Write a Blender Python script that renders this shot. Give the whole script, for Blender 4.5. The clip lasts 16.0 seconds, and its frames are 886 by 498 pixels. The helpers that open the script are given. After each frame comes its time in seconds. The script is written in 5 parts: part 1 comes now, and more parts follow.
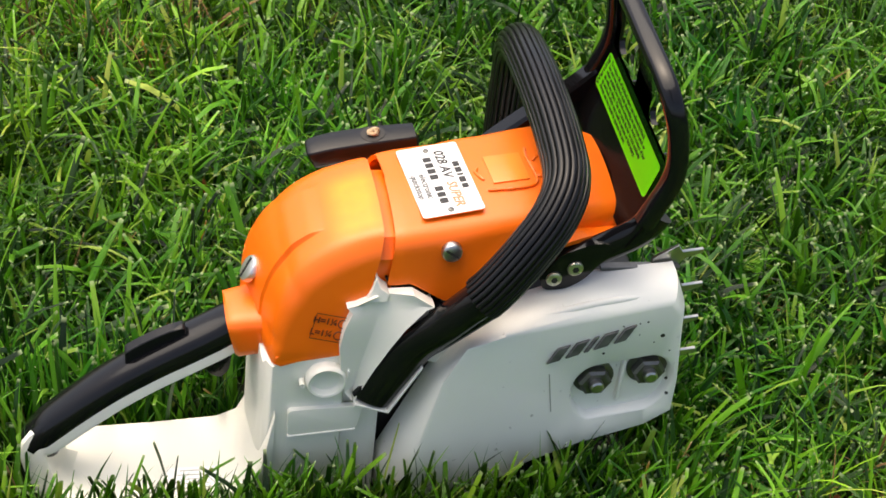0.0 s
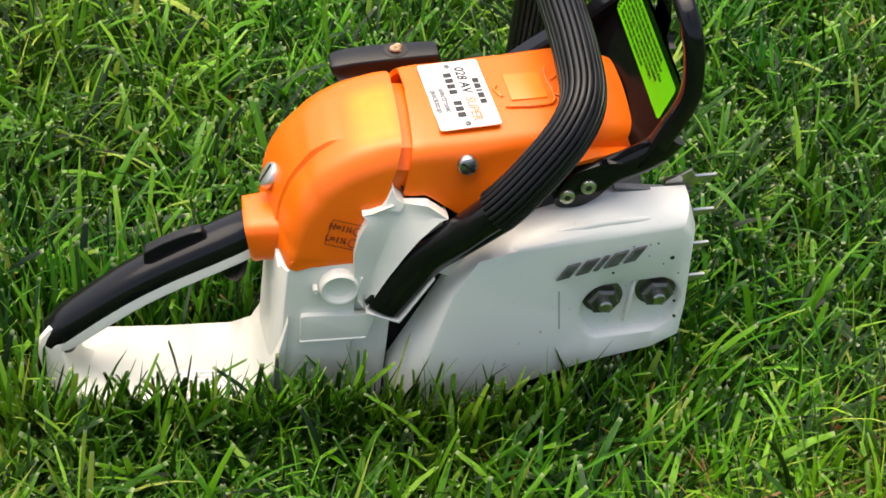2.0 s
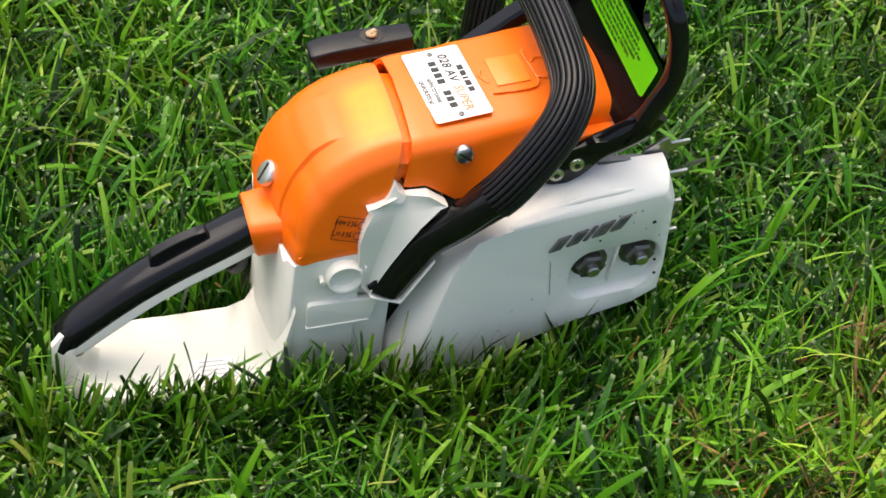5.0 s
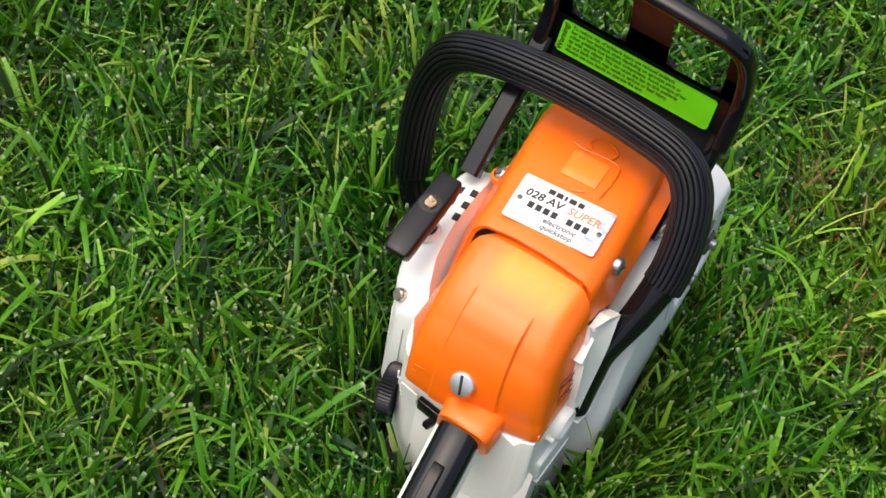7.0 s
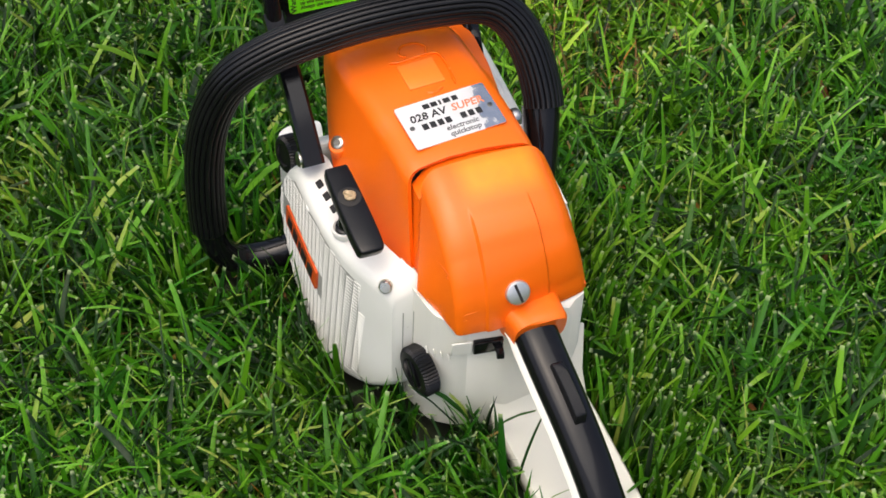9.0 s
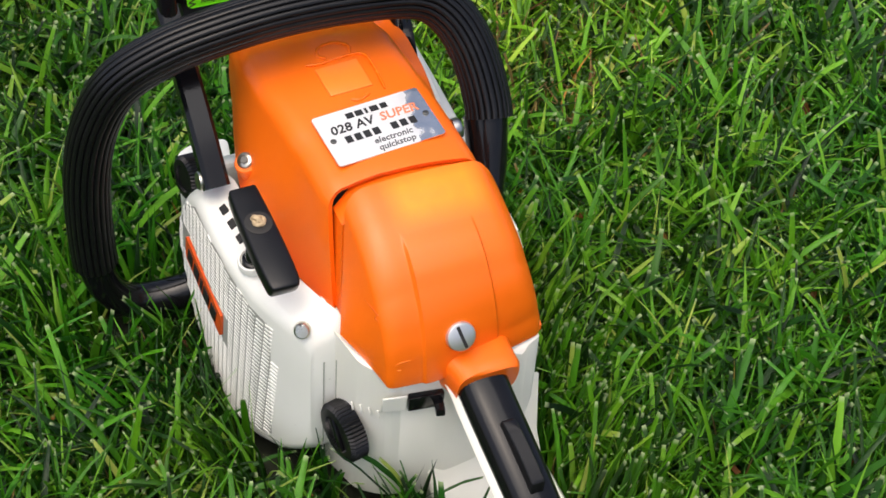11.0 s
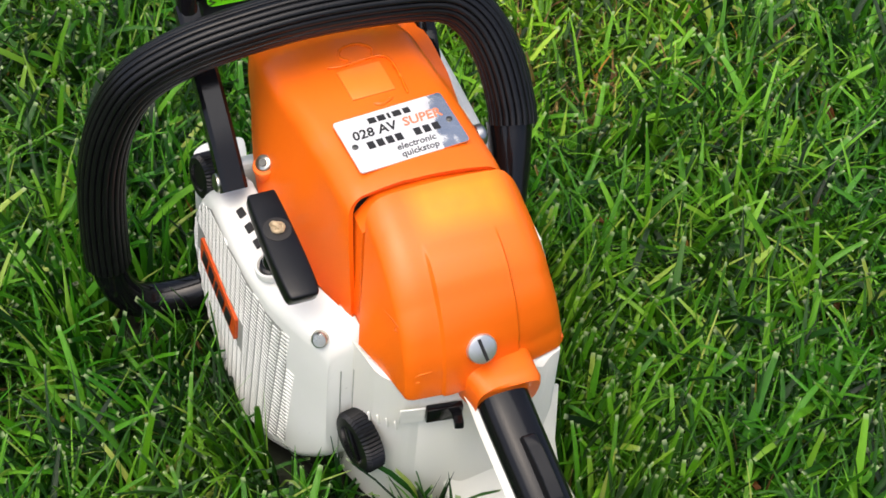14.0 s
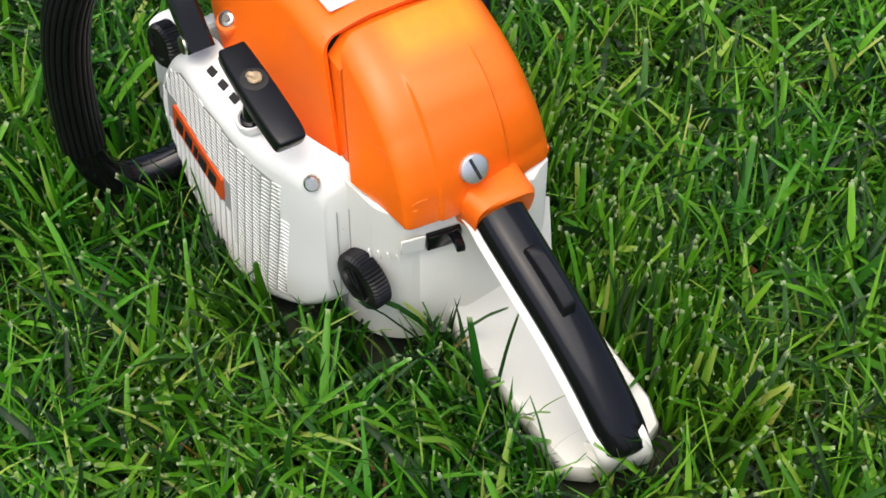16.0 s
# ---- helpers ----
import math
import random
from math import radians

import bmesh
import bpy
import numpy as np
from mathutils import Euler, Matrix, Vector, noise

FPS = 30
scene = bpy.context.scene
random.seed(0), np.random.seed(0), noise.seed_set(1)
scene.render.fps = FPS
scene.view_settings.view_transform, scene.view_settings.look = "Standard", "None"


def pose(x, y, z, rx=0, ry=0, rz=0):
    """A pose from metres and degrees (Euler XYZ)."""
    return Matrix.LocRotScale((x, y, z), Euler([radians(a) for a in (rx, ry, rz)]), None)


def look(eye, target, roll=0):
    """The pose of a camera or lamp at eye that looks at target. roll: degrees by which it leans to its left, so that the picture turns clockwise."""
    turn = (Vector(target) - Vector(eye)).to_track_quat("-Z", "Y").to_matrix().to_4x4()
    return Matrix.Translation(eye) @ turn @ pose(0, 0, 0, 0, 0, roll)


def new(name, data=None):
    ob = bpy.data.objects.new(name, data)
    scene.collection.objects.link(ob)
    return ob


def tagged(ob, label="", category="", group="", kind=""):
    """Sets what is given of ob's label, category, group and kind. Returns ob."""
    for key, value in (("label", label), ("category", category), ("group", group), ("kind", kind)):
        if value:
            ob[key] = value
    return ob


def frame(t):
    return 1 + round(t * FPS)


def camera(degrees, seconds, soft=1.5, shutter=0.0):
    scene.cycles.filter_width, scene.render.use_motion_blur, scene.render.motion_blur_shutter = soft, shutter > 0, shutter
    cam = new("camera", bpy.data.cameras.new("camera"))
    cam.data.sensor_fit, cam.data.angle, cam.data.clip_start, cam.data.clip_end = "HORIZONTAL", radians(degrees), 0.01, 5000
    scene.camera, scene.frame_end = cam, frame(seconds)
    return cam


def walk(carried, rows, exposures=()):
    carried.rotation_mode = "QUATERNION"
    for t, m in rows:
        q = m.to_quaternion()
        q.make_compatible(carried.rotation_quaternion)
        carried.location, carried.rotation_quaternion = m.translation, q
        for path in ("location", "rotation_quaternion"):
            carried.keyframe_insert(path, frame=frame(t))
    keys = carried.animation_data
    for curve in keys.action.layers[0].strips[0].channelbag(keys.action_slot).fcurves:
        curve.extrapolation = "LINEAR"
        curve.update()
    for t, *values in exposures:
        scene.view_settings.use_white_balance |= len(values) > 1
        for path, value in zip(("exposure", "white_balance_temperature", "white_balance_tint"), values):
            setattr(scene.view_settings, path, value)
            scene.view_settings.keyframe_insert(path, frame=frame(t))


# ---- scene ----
cam = camera(25.97, 16.0, soft=1.6)
PATH = [
    (0, (0.0561, -0.8031, 0.8007), (0.2744, 0.0106, 0.1096), 7.61),
    (0.5, (0.0834, -0.8305, 0.7917), (0.2703, -0.0039, 0.0888), 7.31),
    (1, (0.0802, -0.8408, 0.7940), (0.2609, -0.0059, 0.0834), 7.98),
    (1.5, (0.0613, -0.8396, 0.7863), (0.2567, -0.0165, 0.0711), 9.27),
    (2, (0.0610, -0.8386, 0.7900), (0.2653, -0.0193, 0.0709), 9.26),
    (2.5, (0.0595, -0.8407, 0.7895), (0.2626, -0.0196, 0.0697), 9.38),
    (3, (0.0553, -0.8366, 0.7945), (0.2684, -0.0097, 0.0832), 9.62),
    (3.5, (0.0539, -0.8336, 0.7948), (0.2578, 0.0043, 0.0962), 9.22),
    (4, (0.0502, -0.8330, 0.7987), (0.2702, 0.0047, 0.1015), 9.70),
    (4.2, (0.0376, -0.8218, 0.7861), (0.2727, -0.0045, 0.0926), 10.64),
    (6.3, (-0.3582, -0.5236, 1.0581), (0.2066, -0.0014, 0.0716), 11.44),
    (6.5, (-0.4125, -0.4322, 1.0123), (0.2047, 0.0291, 0.0843), 12.31),
    (7, (-0.4448, -0.2365, 1.0238), (0.2336, 0.0701, 0.1138), 11.43),
    (7.5, (-0.5802, -0.0464, 0.9956), (0.2194, 0.0905, 0.0932), 6.13),
    (8, (-0.5350, 0.1384, 0.9713), (0.2383, 0.1189, 0.0935), 4.51),
    (8.5, (-0.4888, 0.2546, 0.9724), (0.2639, 0.0738, 0.1027), 4.01),
    (9, (-0.5177, 0.3445, 0.9756), (0.2315, 0.0316, 0.0786), 2.69),
    (9.2, (-0.5327, 0.3419, 0.9688), (0.2352, 0.0229, 0.0849), 1.20),
    (11.3, (-0.3849, 0.2859, 0.8204), (0.2393, -0.0134, 0.1024), 4.51),
    (11.5, (-0.3765, 0.2810, 0.8235), (0.2456, -0.0111, 0.1067), 3.54),
    (12, (-0.3770, 0.2826, 0.8234), (0.2893, -0.0052, 0.1509), 3.08),
    (12.5, (-0.3776, 0.2854, 0.8234), (0.3037, 0.0037, 0.1650), 4.45),
    (13, (-0.3815, 0.2866, 0.8211), (0.2958, 0.0022, 0.1563), 4.73),
    (13.5, (-0.3733, 0.2966, 0.8277), (0.2723, 0.0078, 0.1249), 5.41),
    (14, (-0.3771, 0.2969, 0.8256), (0.2383, 0.0004, 0.0952), 5.61),
    (14.5, (-0.3830, 0.3012, 0.8169), (0.1935, -0.0068, 0.0625), 6.24),
    (15, (-0.3776, 0.3095, 0.8179), (0.1682, -0.0114, 0.0481), 5.82),
    (15.5, (-0.3800, 0.3252, 0.8107), (0.1612, -0.0046, 0.0406), 3.14),
    (16, (-0.3836, 0.3392, 0.8096), (0.1731, 0.0219, 0.0372), 0.29),
]
walk(cam, [(t, look(e, g, r)) for t, e, g, r in PATH], [(0, 0.98, 7250, 10), (1.0, 0.92, 7250, 10), (2.0, 1.04, 7250, 10), (4.2, 1.00, 7150, 10), (6.5, 0.80, 6700, 10), (8, 0.52, 6700, 10), (9.2, 0.46, 6700, 10), (11.5, 0.50, 6600, 10), (12.5, 0.72, 6600, 10), (13.5, 0.62, 6600, 10), (14.5, 0.60, 6430, 10), (16, 0.60, 6380, 10)])

# ---- light ----
world = bpy.data.worlds.new("sky")
scene.world = world
world.use_nodes = True
wn = world.node_tree.nodes
sky = wn.new("ShaderNodeTexSky")
sky.sky_type = "NISHITA"
sky.sun_disc = False
sky.sun_elevation = radians(71)
sky.sun_rotation = radians(323)
sky.air_density, sky.dust_density, sky.ozone_density = 0.8, 5.0, 0.6
wn["Background"].inputs["Strength"].default_value = 0.15
world.node_tree.links.new(sky.outputs[0], wn["Background"].inputs["Color"])
sun = new("sun", bpy.data.lights.new("sun", "SUN"))
sun.data.energy, sun.data.angle, sun.data.color = 1.25, radians(75), (1.0, 0.965, 0.91)
sun.matrix_world = look((-1.0, 1.2, 5), (0, 0, 0))

# ---- materials ----


def material(name, base, rough=0.5, metal=0.0, second=None, scale=40.0, amount=0.35, bump=0.0, bump_scale=400.0, spots=None, rough_var=0.1, coat=0.0, spec=0.5):
    """A painted or moulded surface: two colours mixed by coarse and fine noise, varying roughness and a fine relief."""
    m = bpy.data.materials.new(name)
    m.use_nodes = True
    nt = m.node_tree
    b = nt.nodes["Principled BSDF"]
    tc = nt.nodes.new("ShaderNodeTexCoord")
    n1 = nt.nodes.new("ShaderNodeTexNoise")
    n1.inputs["Scale"].default_value, n1.inputs["Detail"].default_value = scale, 8
    nt.links.new(tc.outputs["Object"], n1.inputs["Vector"])
    ramp = nt.nodes.new("ShaderNodeMapRange")
    ramp.inputs["From Min"].default_value, ramp.inputs["From Max"].default_value = 0.35, 0.7
    ramp.inputs["To Max"].default_value = amount
    nt.links.new(n1.outputs["Fac"], ramp.inputs["Value"])
    mix = nt.nodes.new("ShaderNodeMix")
    mix.data_type = "RGBA"
    mix.inputs["A"].default_value = (*base, 1)
    mix.inputs["B"].default_value = (*(second or [c * 0.8 for c in base]), 1)
    nt.links.new(ramp.outputs["Result"], mix.inputs["Factor"])
    colour = mix.outputs["Result"]
    if spots:
        n3 = nt.nodes.new("ShaderNodeTexNoise")
        n3.inputs["Scale"].default_value, n3.inputs["Detail"].default_value = spots[1], 4
        nt.links.new(tc.outputs["Object"], n3.inputs["Vector"])
        r3 = nt.nodes.new("ShaderNodeMapRange")
        r3.inputs["From Min"].default_value, r3.inputs["From Max"].default_value = spots[2], spots[2] + 0.06
        r3.inputs["To Max"].default_value = spots[3]
        nt.links.new(n3.outputs["Fac"], r3.inputs["Value"])
        mix3 = nt.nodes.new("ShaderNodeMix")
        mix3.data_type = "RGBA"
        mix3.inputs["B"].default_value = (*spots[0], 1)
        nt.links.new(colour, mix3.inputs["A"])
        nt.links.new(r3.outputs["Result"], mix3.inputs["Factor"])
        colour = mix3.outputs["Result"]
    nt.links.new(colour, b.inputs["Base Color"])
    n2 = nt.nodes.new("ShaderNodeTexNoise")
    n2.inputs["Scale"].default_value, n2.inputs["Detail"].default_value = bump_scale, 3
    nt.links.new(tc.outputs["Object"], n2.inputs["Vector"])
    rr = nt.nodes.new("ShaderNodeMapRange")
    rr.inputs["To Min"].default_value, rr.inputs["To Max"].default_value = rough - rough_var, rough + rough_var
    nt.links.new(n1.outputs["Fac"], rr.inputs["Value"])
    nt.links.new(rr.outputs["Result"], b.inputs["Roughness"])
    b.inputs["Metallic"].default_value = metal
    b.inputs["Specular IOR Level"].default_value = spec
    b.inputs["Coat Weight"].default_value = coat
    if bump:
        bp = nt.nodes.new("ShaderNodeBump")
        bp.inputs["Strength"].default_value, bp.inputs["Distance"].default_value = bump, 0.0004
        nt.links.new(n2.outputs["Fac"], bp.inputs["Height"])
        nt.links.new(bp.outputs["Normal"], b.inputs["Normal"])
    return m


ORANGE = material("orange_plastic", (0.92, 0.158, 0.005), 0.36, second=(0.85, 0.130, 0.004), scale=22, bump=0.10, bump_scale=900, spec=0.5)
WHITE = material("white_paint", (0.82, 0.82, 0.76), 0.36, second=(0.75, 0.75, 0.68), scale=25, bump=0.08, bump_scale=700, spots=((0.25, 0.24, 0.2), 130, 0.70, 0.6))
CREAM = material("white_plastic", (0.80, 0.79, 0.71), 0.40, second=(0.75, 0.74, 0.66), scale=20, bump=0.08, bump_scale=700)
BLACK = material("black_plastic", (0.005, 0.005, 0.006), 0.12, second=(0.009, 0.009, 0.010), scale=60, bump=0.05, bump_scale=800, spec=0.32, rough_var=0.04)
BLACK_DULL = material("dull_black_plastic", (0.006, 0.006, 0.007), 0.34, second=(0.010, 0.010, 0.011), scale=60, bump=0.08, bump_scale=800, spec=0.30)
RUBBER = material("black_rubber", (0.005, 0.005, 0.006), 0.32, second=(0.010, 0.010, 0.010), scale=80, bump=0.08, bump_scale=900, spec=0.32)
DARK = material("dark_metal", (0.02, 0.02, 0.02), 0.6, 0.3, second=(0.05, 0.04, 0.03), scale=70, bump=0.3)
STEEL = material("steel", (0.45, 0.45, 0.44), 0.32, 1.0, second=(0.25, 0.24, 0.22), scale=160, bump=0.2)
ZINC = material("zinc_plate", (0.62, 0.60, 0.52), 0.30, 1.0, second=(0.42, 0.38, 0.27), scale=160, bump=0.15)
BRIGHT = material("bright_steel", (0.72, 0.72, 0.70), 0.36, 0.85, second=(0.50, 0.49, 0.46), scale=160, bump=0.2)
RUST = material("rust", (0.16, 0.055, 0.018), 0.85, second=(0.07, 0.025, 0.012), scale=300, bump=0.5)
NUT = material("dull_steel", (0.16, 0.16, 0.15), 0.42, 0.9, second=(0.07, 0.06, 0.05), scale=200, bump=0.3)
GREEN = material("green_sticker", (0.25, 1.0, 0.014), 0.35, second=(0.20, 0.90, 0.02), scale=12)
SILVER = material("silver_sticker", (0.80, 0.80, 0.78), 0.30, 0.35, second=(0.62, 0.62, 0.61), scale=35, amount=0.5)
def foil(m):
    """White lacquer worn to bare metal towards one end."""
    nt = m.node_tree
    b = nt.nodes["Principled BSDF"]
    tc = nt.nodes.new("ShaderNodeTexCoord")
    sep = nt.nodes.new("ShaderNodeSeparateXYZ")
    nt.links.new(tc.outputs["Object"], sep.inputs["Vector"])
    grain = nt.nodes.new("ShaderNodeTexNoise")
    grain.inputs["Scale"].default_value, grain.inputs["Detail"].default_value = 130, 6
    nt.links.new(tc.outputs["Object"], grain.inputs["Vector"])
    wob = nt.nodes.new("ShaderNodeMath")
    wob.operation = "MULTIPLY_ADD"
    wob.inputs[1].default_value = 0.030
    nt.links.new(grain.outputs["Fac"], wob.inputs[0])
    nt.links.new(sep.outputs["Y"], wob.inputs[2])
    worn = nt.nodes.new("ShaderNodeMapRange")
    worn.inputs["From Min"].default_value, worn.inputs["From Max"].default_value = 0.0150, 0.0080
    nt.links.new(wob.outputs[0], worn.inputs["Value"])
    metal = nt.nodes.new("ShaderNodeMapRange")
    metal.inputs["To Min"].default_value, metal.inputs["To Max"].default_value = 0.25, 1.0
    nt.links.new(worn.outputs["Result"], metal.inputs["Value"])
    nt.links.new(metal.outputs["Result"], b.inputs["Metallic"])
    gloss = nt.nodes.new("ShaderNodeMapRange")
    gloss.inputs["To Min"].default_value, gloss.inputs["To Max"].default_value = 0.34, 0.20
    nt.links.new(worn.outputs["Result"], gloss.inputs["Value"])
    nt.links.new(gloss.outputs["Result"], b.inputs["Roughness"])
    ripple = nt.nodes.new("ShaderNodeBump")
    ripple.inputs["Strength"].default_value, ripple.inputs["Distance"].default_value = 0.5, 0.0006
    nt.links.new(grain.outputs["Fac"], ripple.inputs["Height"])
    nt.links.new(ripple.outputs["Normal"], b.inputs["Normal"])
    return m


foil(SILVER)
INK = material("black_print", (0.012, 0.012, 0.012), 0.5)
INK_GREY = material("grey_print", (0.10, 0.10, 0.10), 0.5)
INK_GREEN = material("dark_green_print", (0.015, 0.05, 0.008), 0.5)
INK_ORANGE = material("orange_print", (0.75, 0.22, 0.10), 0.5)
RED = material("red_plate", (0.72, 0.10, 0.012), 0.4, second=(0.55, 0.07, 0.01), scale=90)
PAPER = material("label_paper", (0.85, 0.85, 0.84), 0.4, second=(0.78, 0.78, 0.77), scale=60)
ROPE = material("rope", (0.55, 0.42, 0.25), 0.8, second=(0.25, 0.17, 0.09), scale=300, amount=0.9, bump=0.6)
ORANGE_GLOSS = material("glossy_orange", (0.92, 0.160, 0.006), 0.26, second=(0.86, 0.13, 0.005), scale=60, bump=0.1)
INK_RED = material("dark_red_print", (0.10, 0.012, 0.006), 0.5)
LOGO = material("dark_relief", (0.06, 0.06, 0.06), 0.45, second=(0.20, 0.20, 0.19), scale=120, amount=0.5)


def faded(name):
    """Orange plastic with a bleached, yellower rectangle with soft edges on top."""
    m = material(name, (0.92, 0.158, 0.005), 0.36, second=(0.85, 0.130, 0.004), scale=22, bump=0.10, bump_scale=900, spec=0.5)
    nt = m.node_tree
    b = nt.nodes["Principled BSDF"]
    old = b.inputs["Base Color"].links[0].from_socket
    tc = nt.nodes.new("ShaderNodeTexCoord")
    wob = nt.nodes.new("ShaderNodeTexNoise")
    wob.inputs["Scale"].default_value = 90
    nt.links.new(tc.outputs["Object"], wob.inputs["Vector"])
    sep = nt.nodes.new("ShaderNodeSeparateXYZ")
    nt.links.new(tc.outputs["Object"], sep.inputs["Vector"])
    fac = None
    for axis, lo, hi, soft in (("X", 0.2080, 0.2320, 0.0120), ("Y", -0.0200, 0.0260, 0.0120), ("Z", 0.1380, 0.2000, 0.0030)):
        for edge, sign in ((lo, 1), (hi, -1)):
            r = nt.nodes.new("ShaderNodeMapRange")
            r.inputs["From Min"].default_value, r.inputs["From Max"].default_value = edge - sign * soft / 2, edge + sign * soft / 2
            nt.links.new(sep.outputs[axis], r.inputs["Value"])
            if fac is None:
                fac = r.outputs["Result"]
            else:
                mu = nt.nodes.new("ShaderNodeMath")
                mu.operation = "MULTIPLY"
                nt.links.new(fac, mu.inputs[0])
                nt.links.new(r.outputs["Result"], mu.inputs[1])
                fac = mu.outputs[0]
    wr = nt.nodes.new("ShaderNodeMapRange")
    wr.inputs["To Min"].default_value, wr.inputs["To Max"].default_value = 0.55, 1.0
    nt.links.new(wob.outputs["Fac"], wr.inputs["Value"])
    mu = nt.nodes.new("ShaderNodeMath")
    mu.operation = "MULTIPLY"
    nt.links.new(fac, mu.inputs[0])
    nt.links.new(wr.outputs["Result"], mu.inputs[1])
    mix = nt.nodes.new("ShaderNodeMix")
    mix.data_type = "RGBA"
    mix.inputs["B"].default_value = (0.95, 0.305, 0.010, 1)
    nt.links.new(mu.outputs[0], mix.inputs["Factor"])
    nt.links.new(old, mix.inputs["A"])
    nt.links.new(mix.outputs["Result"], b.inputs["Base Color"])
    return m


ORANGE_FADED = faded("faded_orange_plastic")
# grey for the shade in grille gaps, also seams, a scored line and print
SHADE = material("gap_shade_and_line_grey", (0.36, 0.37, 0.33), 0.6, second=(0.27, 0.27, 0.24), scale=120)
PALE_ORANGE = material("pale_orange_plastic", (0.95, 0.230, 0.030), 0.30, second=(0.92, 0.19, 0.02), scale=60, bump=0.1)


def grass_material(name, ramp_colours, tip):
    m = bpy.data.materials.new(name)
    m.use_nodes = True
    nt = m.node_tree
    b = nt.nodes["Principled BSDF"]
    geo = nt.nodes.new("ShaderNodeNewGeometry")
    ramp = nt.nodes.new("ShaderNodeValToRGB")
    els = ramp.color_ramp.elements
    els[0].position, els[0].color = 0.0, (*ramp_colours[0][1], 1)
    els[1].position, els[1].color = 1.0, (*ramp_colours[-1][1], 1)
    for p, c in ramp_colours[1:-1]:
        e = els.new(p)
        e.color = (*c, 1)
    nt.links.new(geo.outputs["Random Per Island"], ramp.inputs["Fac"])
    tc = nt.nodes.new("ShaderNodeTexCoord")
    big = nt.nodes.new("ShaderNodeTexNoise")
    big.inputs["Scale"].default_value, big.inputs["Detail"].default_value = 5.0, 3
    nt.links.new(tc.outputs["Object"], big.inputs["Vector"])
    hsv = nt.nodes.new("ShaderNodeHueSaturation")
    hsv.inputs["Saturation"].default_value = 1.06
    mr = nt.nodes.new("ShaderNodeMapRange")
    mr.inputs["From Min"].default_value, mr.inputs["From Max"].default_value = 0.3, 0.7
    mr.inputs["To Min"].default_value, mr.inputs["To Max"].default_value = 0.520, 0.482
    nt.links.new(big.outputs["Fac"], mr.inputs["Value"])
    nt.links.new(mr.outputs["Result"], hsv.inputs["Hue"])
    nt.links.new(ramp.outputs["Color"], hsv.inputs["Color"])
    # value drifts with coarse noise, rising along x and falling along y
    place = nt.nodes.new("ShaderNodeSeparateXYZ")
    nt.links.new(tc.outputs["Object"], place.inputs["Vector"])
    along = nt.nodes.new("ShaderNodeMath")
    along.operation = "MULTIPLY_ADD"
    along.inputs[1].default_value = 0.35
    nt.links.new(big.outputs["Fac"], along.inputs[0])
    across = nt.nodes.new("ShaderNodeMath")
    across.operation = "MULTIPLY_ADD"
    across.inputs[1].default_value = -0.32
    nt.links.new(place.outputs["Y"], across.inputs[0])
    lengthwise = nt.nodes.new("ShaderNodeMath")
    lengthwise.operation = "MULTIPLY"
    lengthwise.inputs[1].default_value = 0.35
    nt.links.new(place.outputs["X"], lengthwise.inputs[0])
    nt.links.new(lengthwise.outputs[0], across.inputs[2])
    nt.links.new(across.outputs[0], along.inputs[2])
    value_drift = nt.nodes.new("ShaderNodeMapRange")
    value_drift.inputs["From Min"].default_value, value_drift.inputs["From Max"].default_value = 0.12, 0.60
    value_drift.inputs["To Min"].default_value, value_drift.inputs["To Max"].default_value = 0.80, 1.22
    nt.links.new(along.outputs[0], value_drift.inputs["Value"])
    # drier, yellower patches of lawn
    dry = None
    for cx, cy, reach in ((0.07, 0.42, 0.33), (0.50, -0.17, 0.20), (0.78, -0.45, 0.26)):
        gap = nt.nodes.new("ShaderNodeVectorMath")
        gap.operation = "DISTANCE"
        gap.inputs[1].default_value = (cx, cy, 0.0)
        nt.links.new(tc.outputs["Object"], gap.inputs[0])
        rag = nt.nodes.new("ShaderNodeMath")
        rag.operation = "MULTIPLY_ADD"
        rag.inputs[1].default_value = 0.24
        nt.links.new(big.outputs["Fac"], rag.inputs[0])
        nt.links.new(gap.outputs["Value"], rag.inputs[2])
        near_ = nt.nodes.new("ShaderNodeMapRange")
        near_.interpolation_type = "SMOOTHSTEP"
        near_.inputs["From Min"].default_value, near_.inputs["From Max"].default_value = reach + 0.12, 0.12
        nt.links.new(rag.outputs[0], near_.inputs["Value"])
        if dry is None:
            dry = near_.outputs["Result"]
        else:
            top = nt.nodes.new("ShaderNodeMath")
            top.operation = "MAXIMUM"
            nt.links.new(dry, top.inputs[0])
            nt.links.new(near_.outputs["Result"], top.inputs[1])
            dry = top.outputs[0]
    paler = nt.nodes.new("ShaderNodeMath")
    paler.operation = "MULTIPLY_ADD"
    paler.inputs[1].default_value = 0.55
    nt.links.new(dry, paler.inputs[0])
    nt.links.new(value_drift.outputs["Result"], paler.inputs[2])
    # one darker patch
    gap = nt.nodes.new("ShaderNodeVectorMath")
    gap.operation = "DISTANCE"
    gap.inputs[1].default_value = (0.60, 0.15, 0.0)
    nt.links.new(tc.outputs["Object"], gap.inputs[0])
    dark_patch = nt.nodes.new("ShaderNodeMapRange")
    dark_patch.interpolation_type = "SMOOTHSTEP"
    dark_patch.inputs["From Min"].default_value, dark_patch.inputs["From Max"].default_value = 0.24, 0.06
    dark_patch.inputs["To Min"].default_value, dark_patch.inputs["To Max"].default_value = 1.0, 0.82
    nt.links.new(gap.outputs["Value"], dark_patch.inputs["Value"])
    blade_value = nt.nodes.new("ShaderNodeMath")
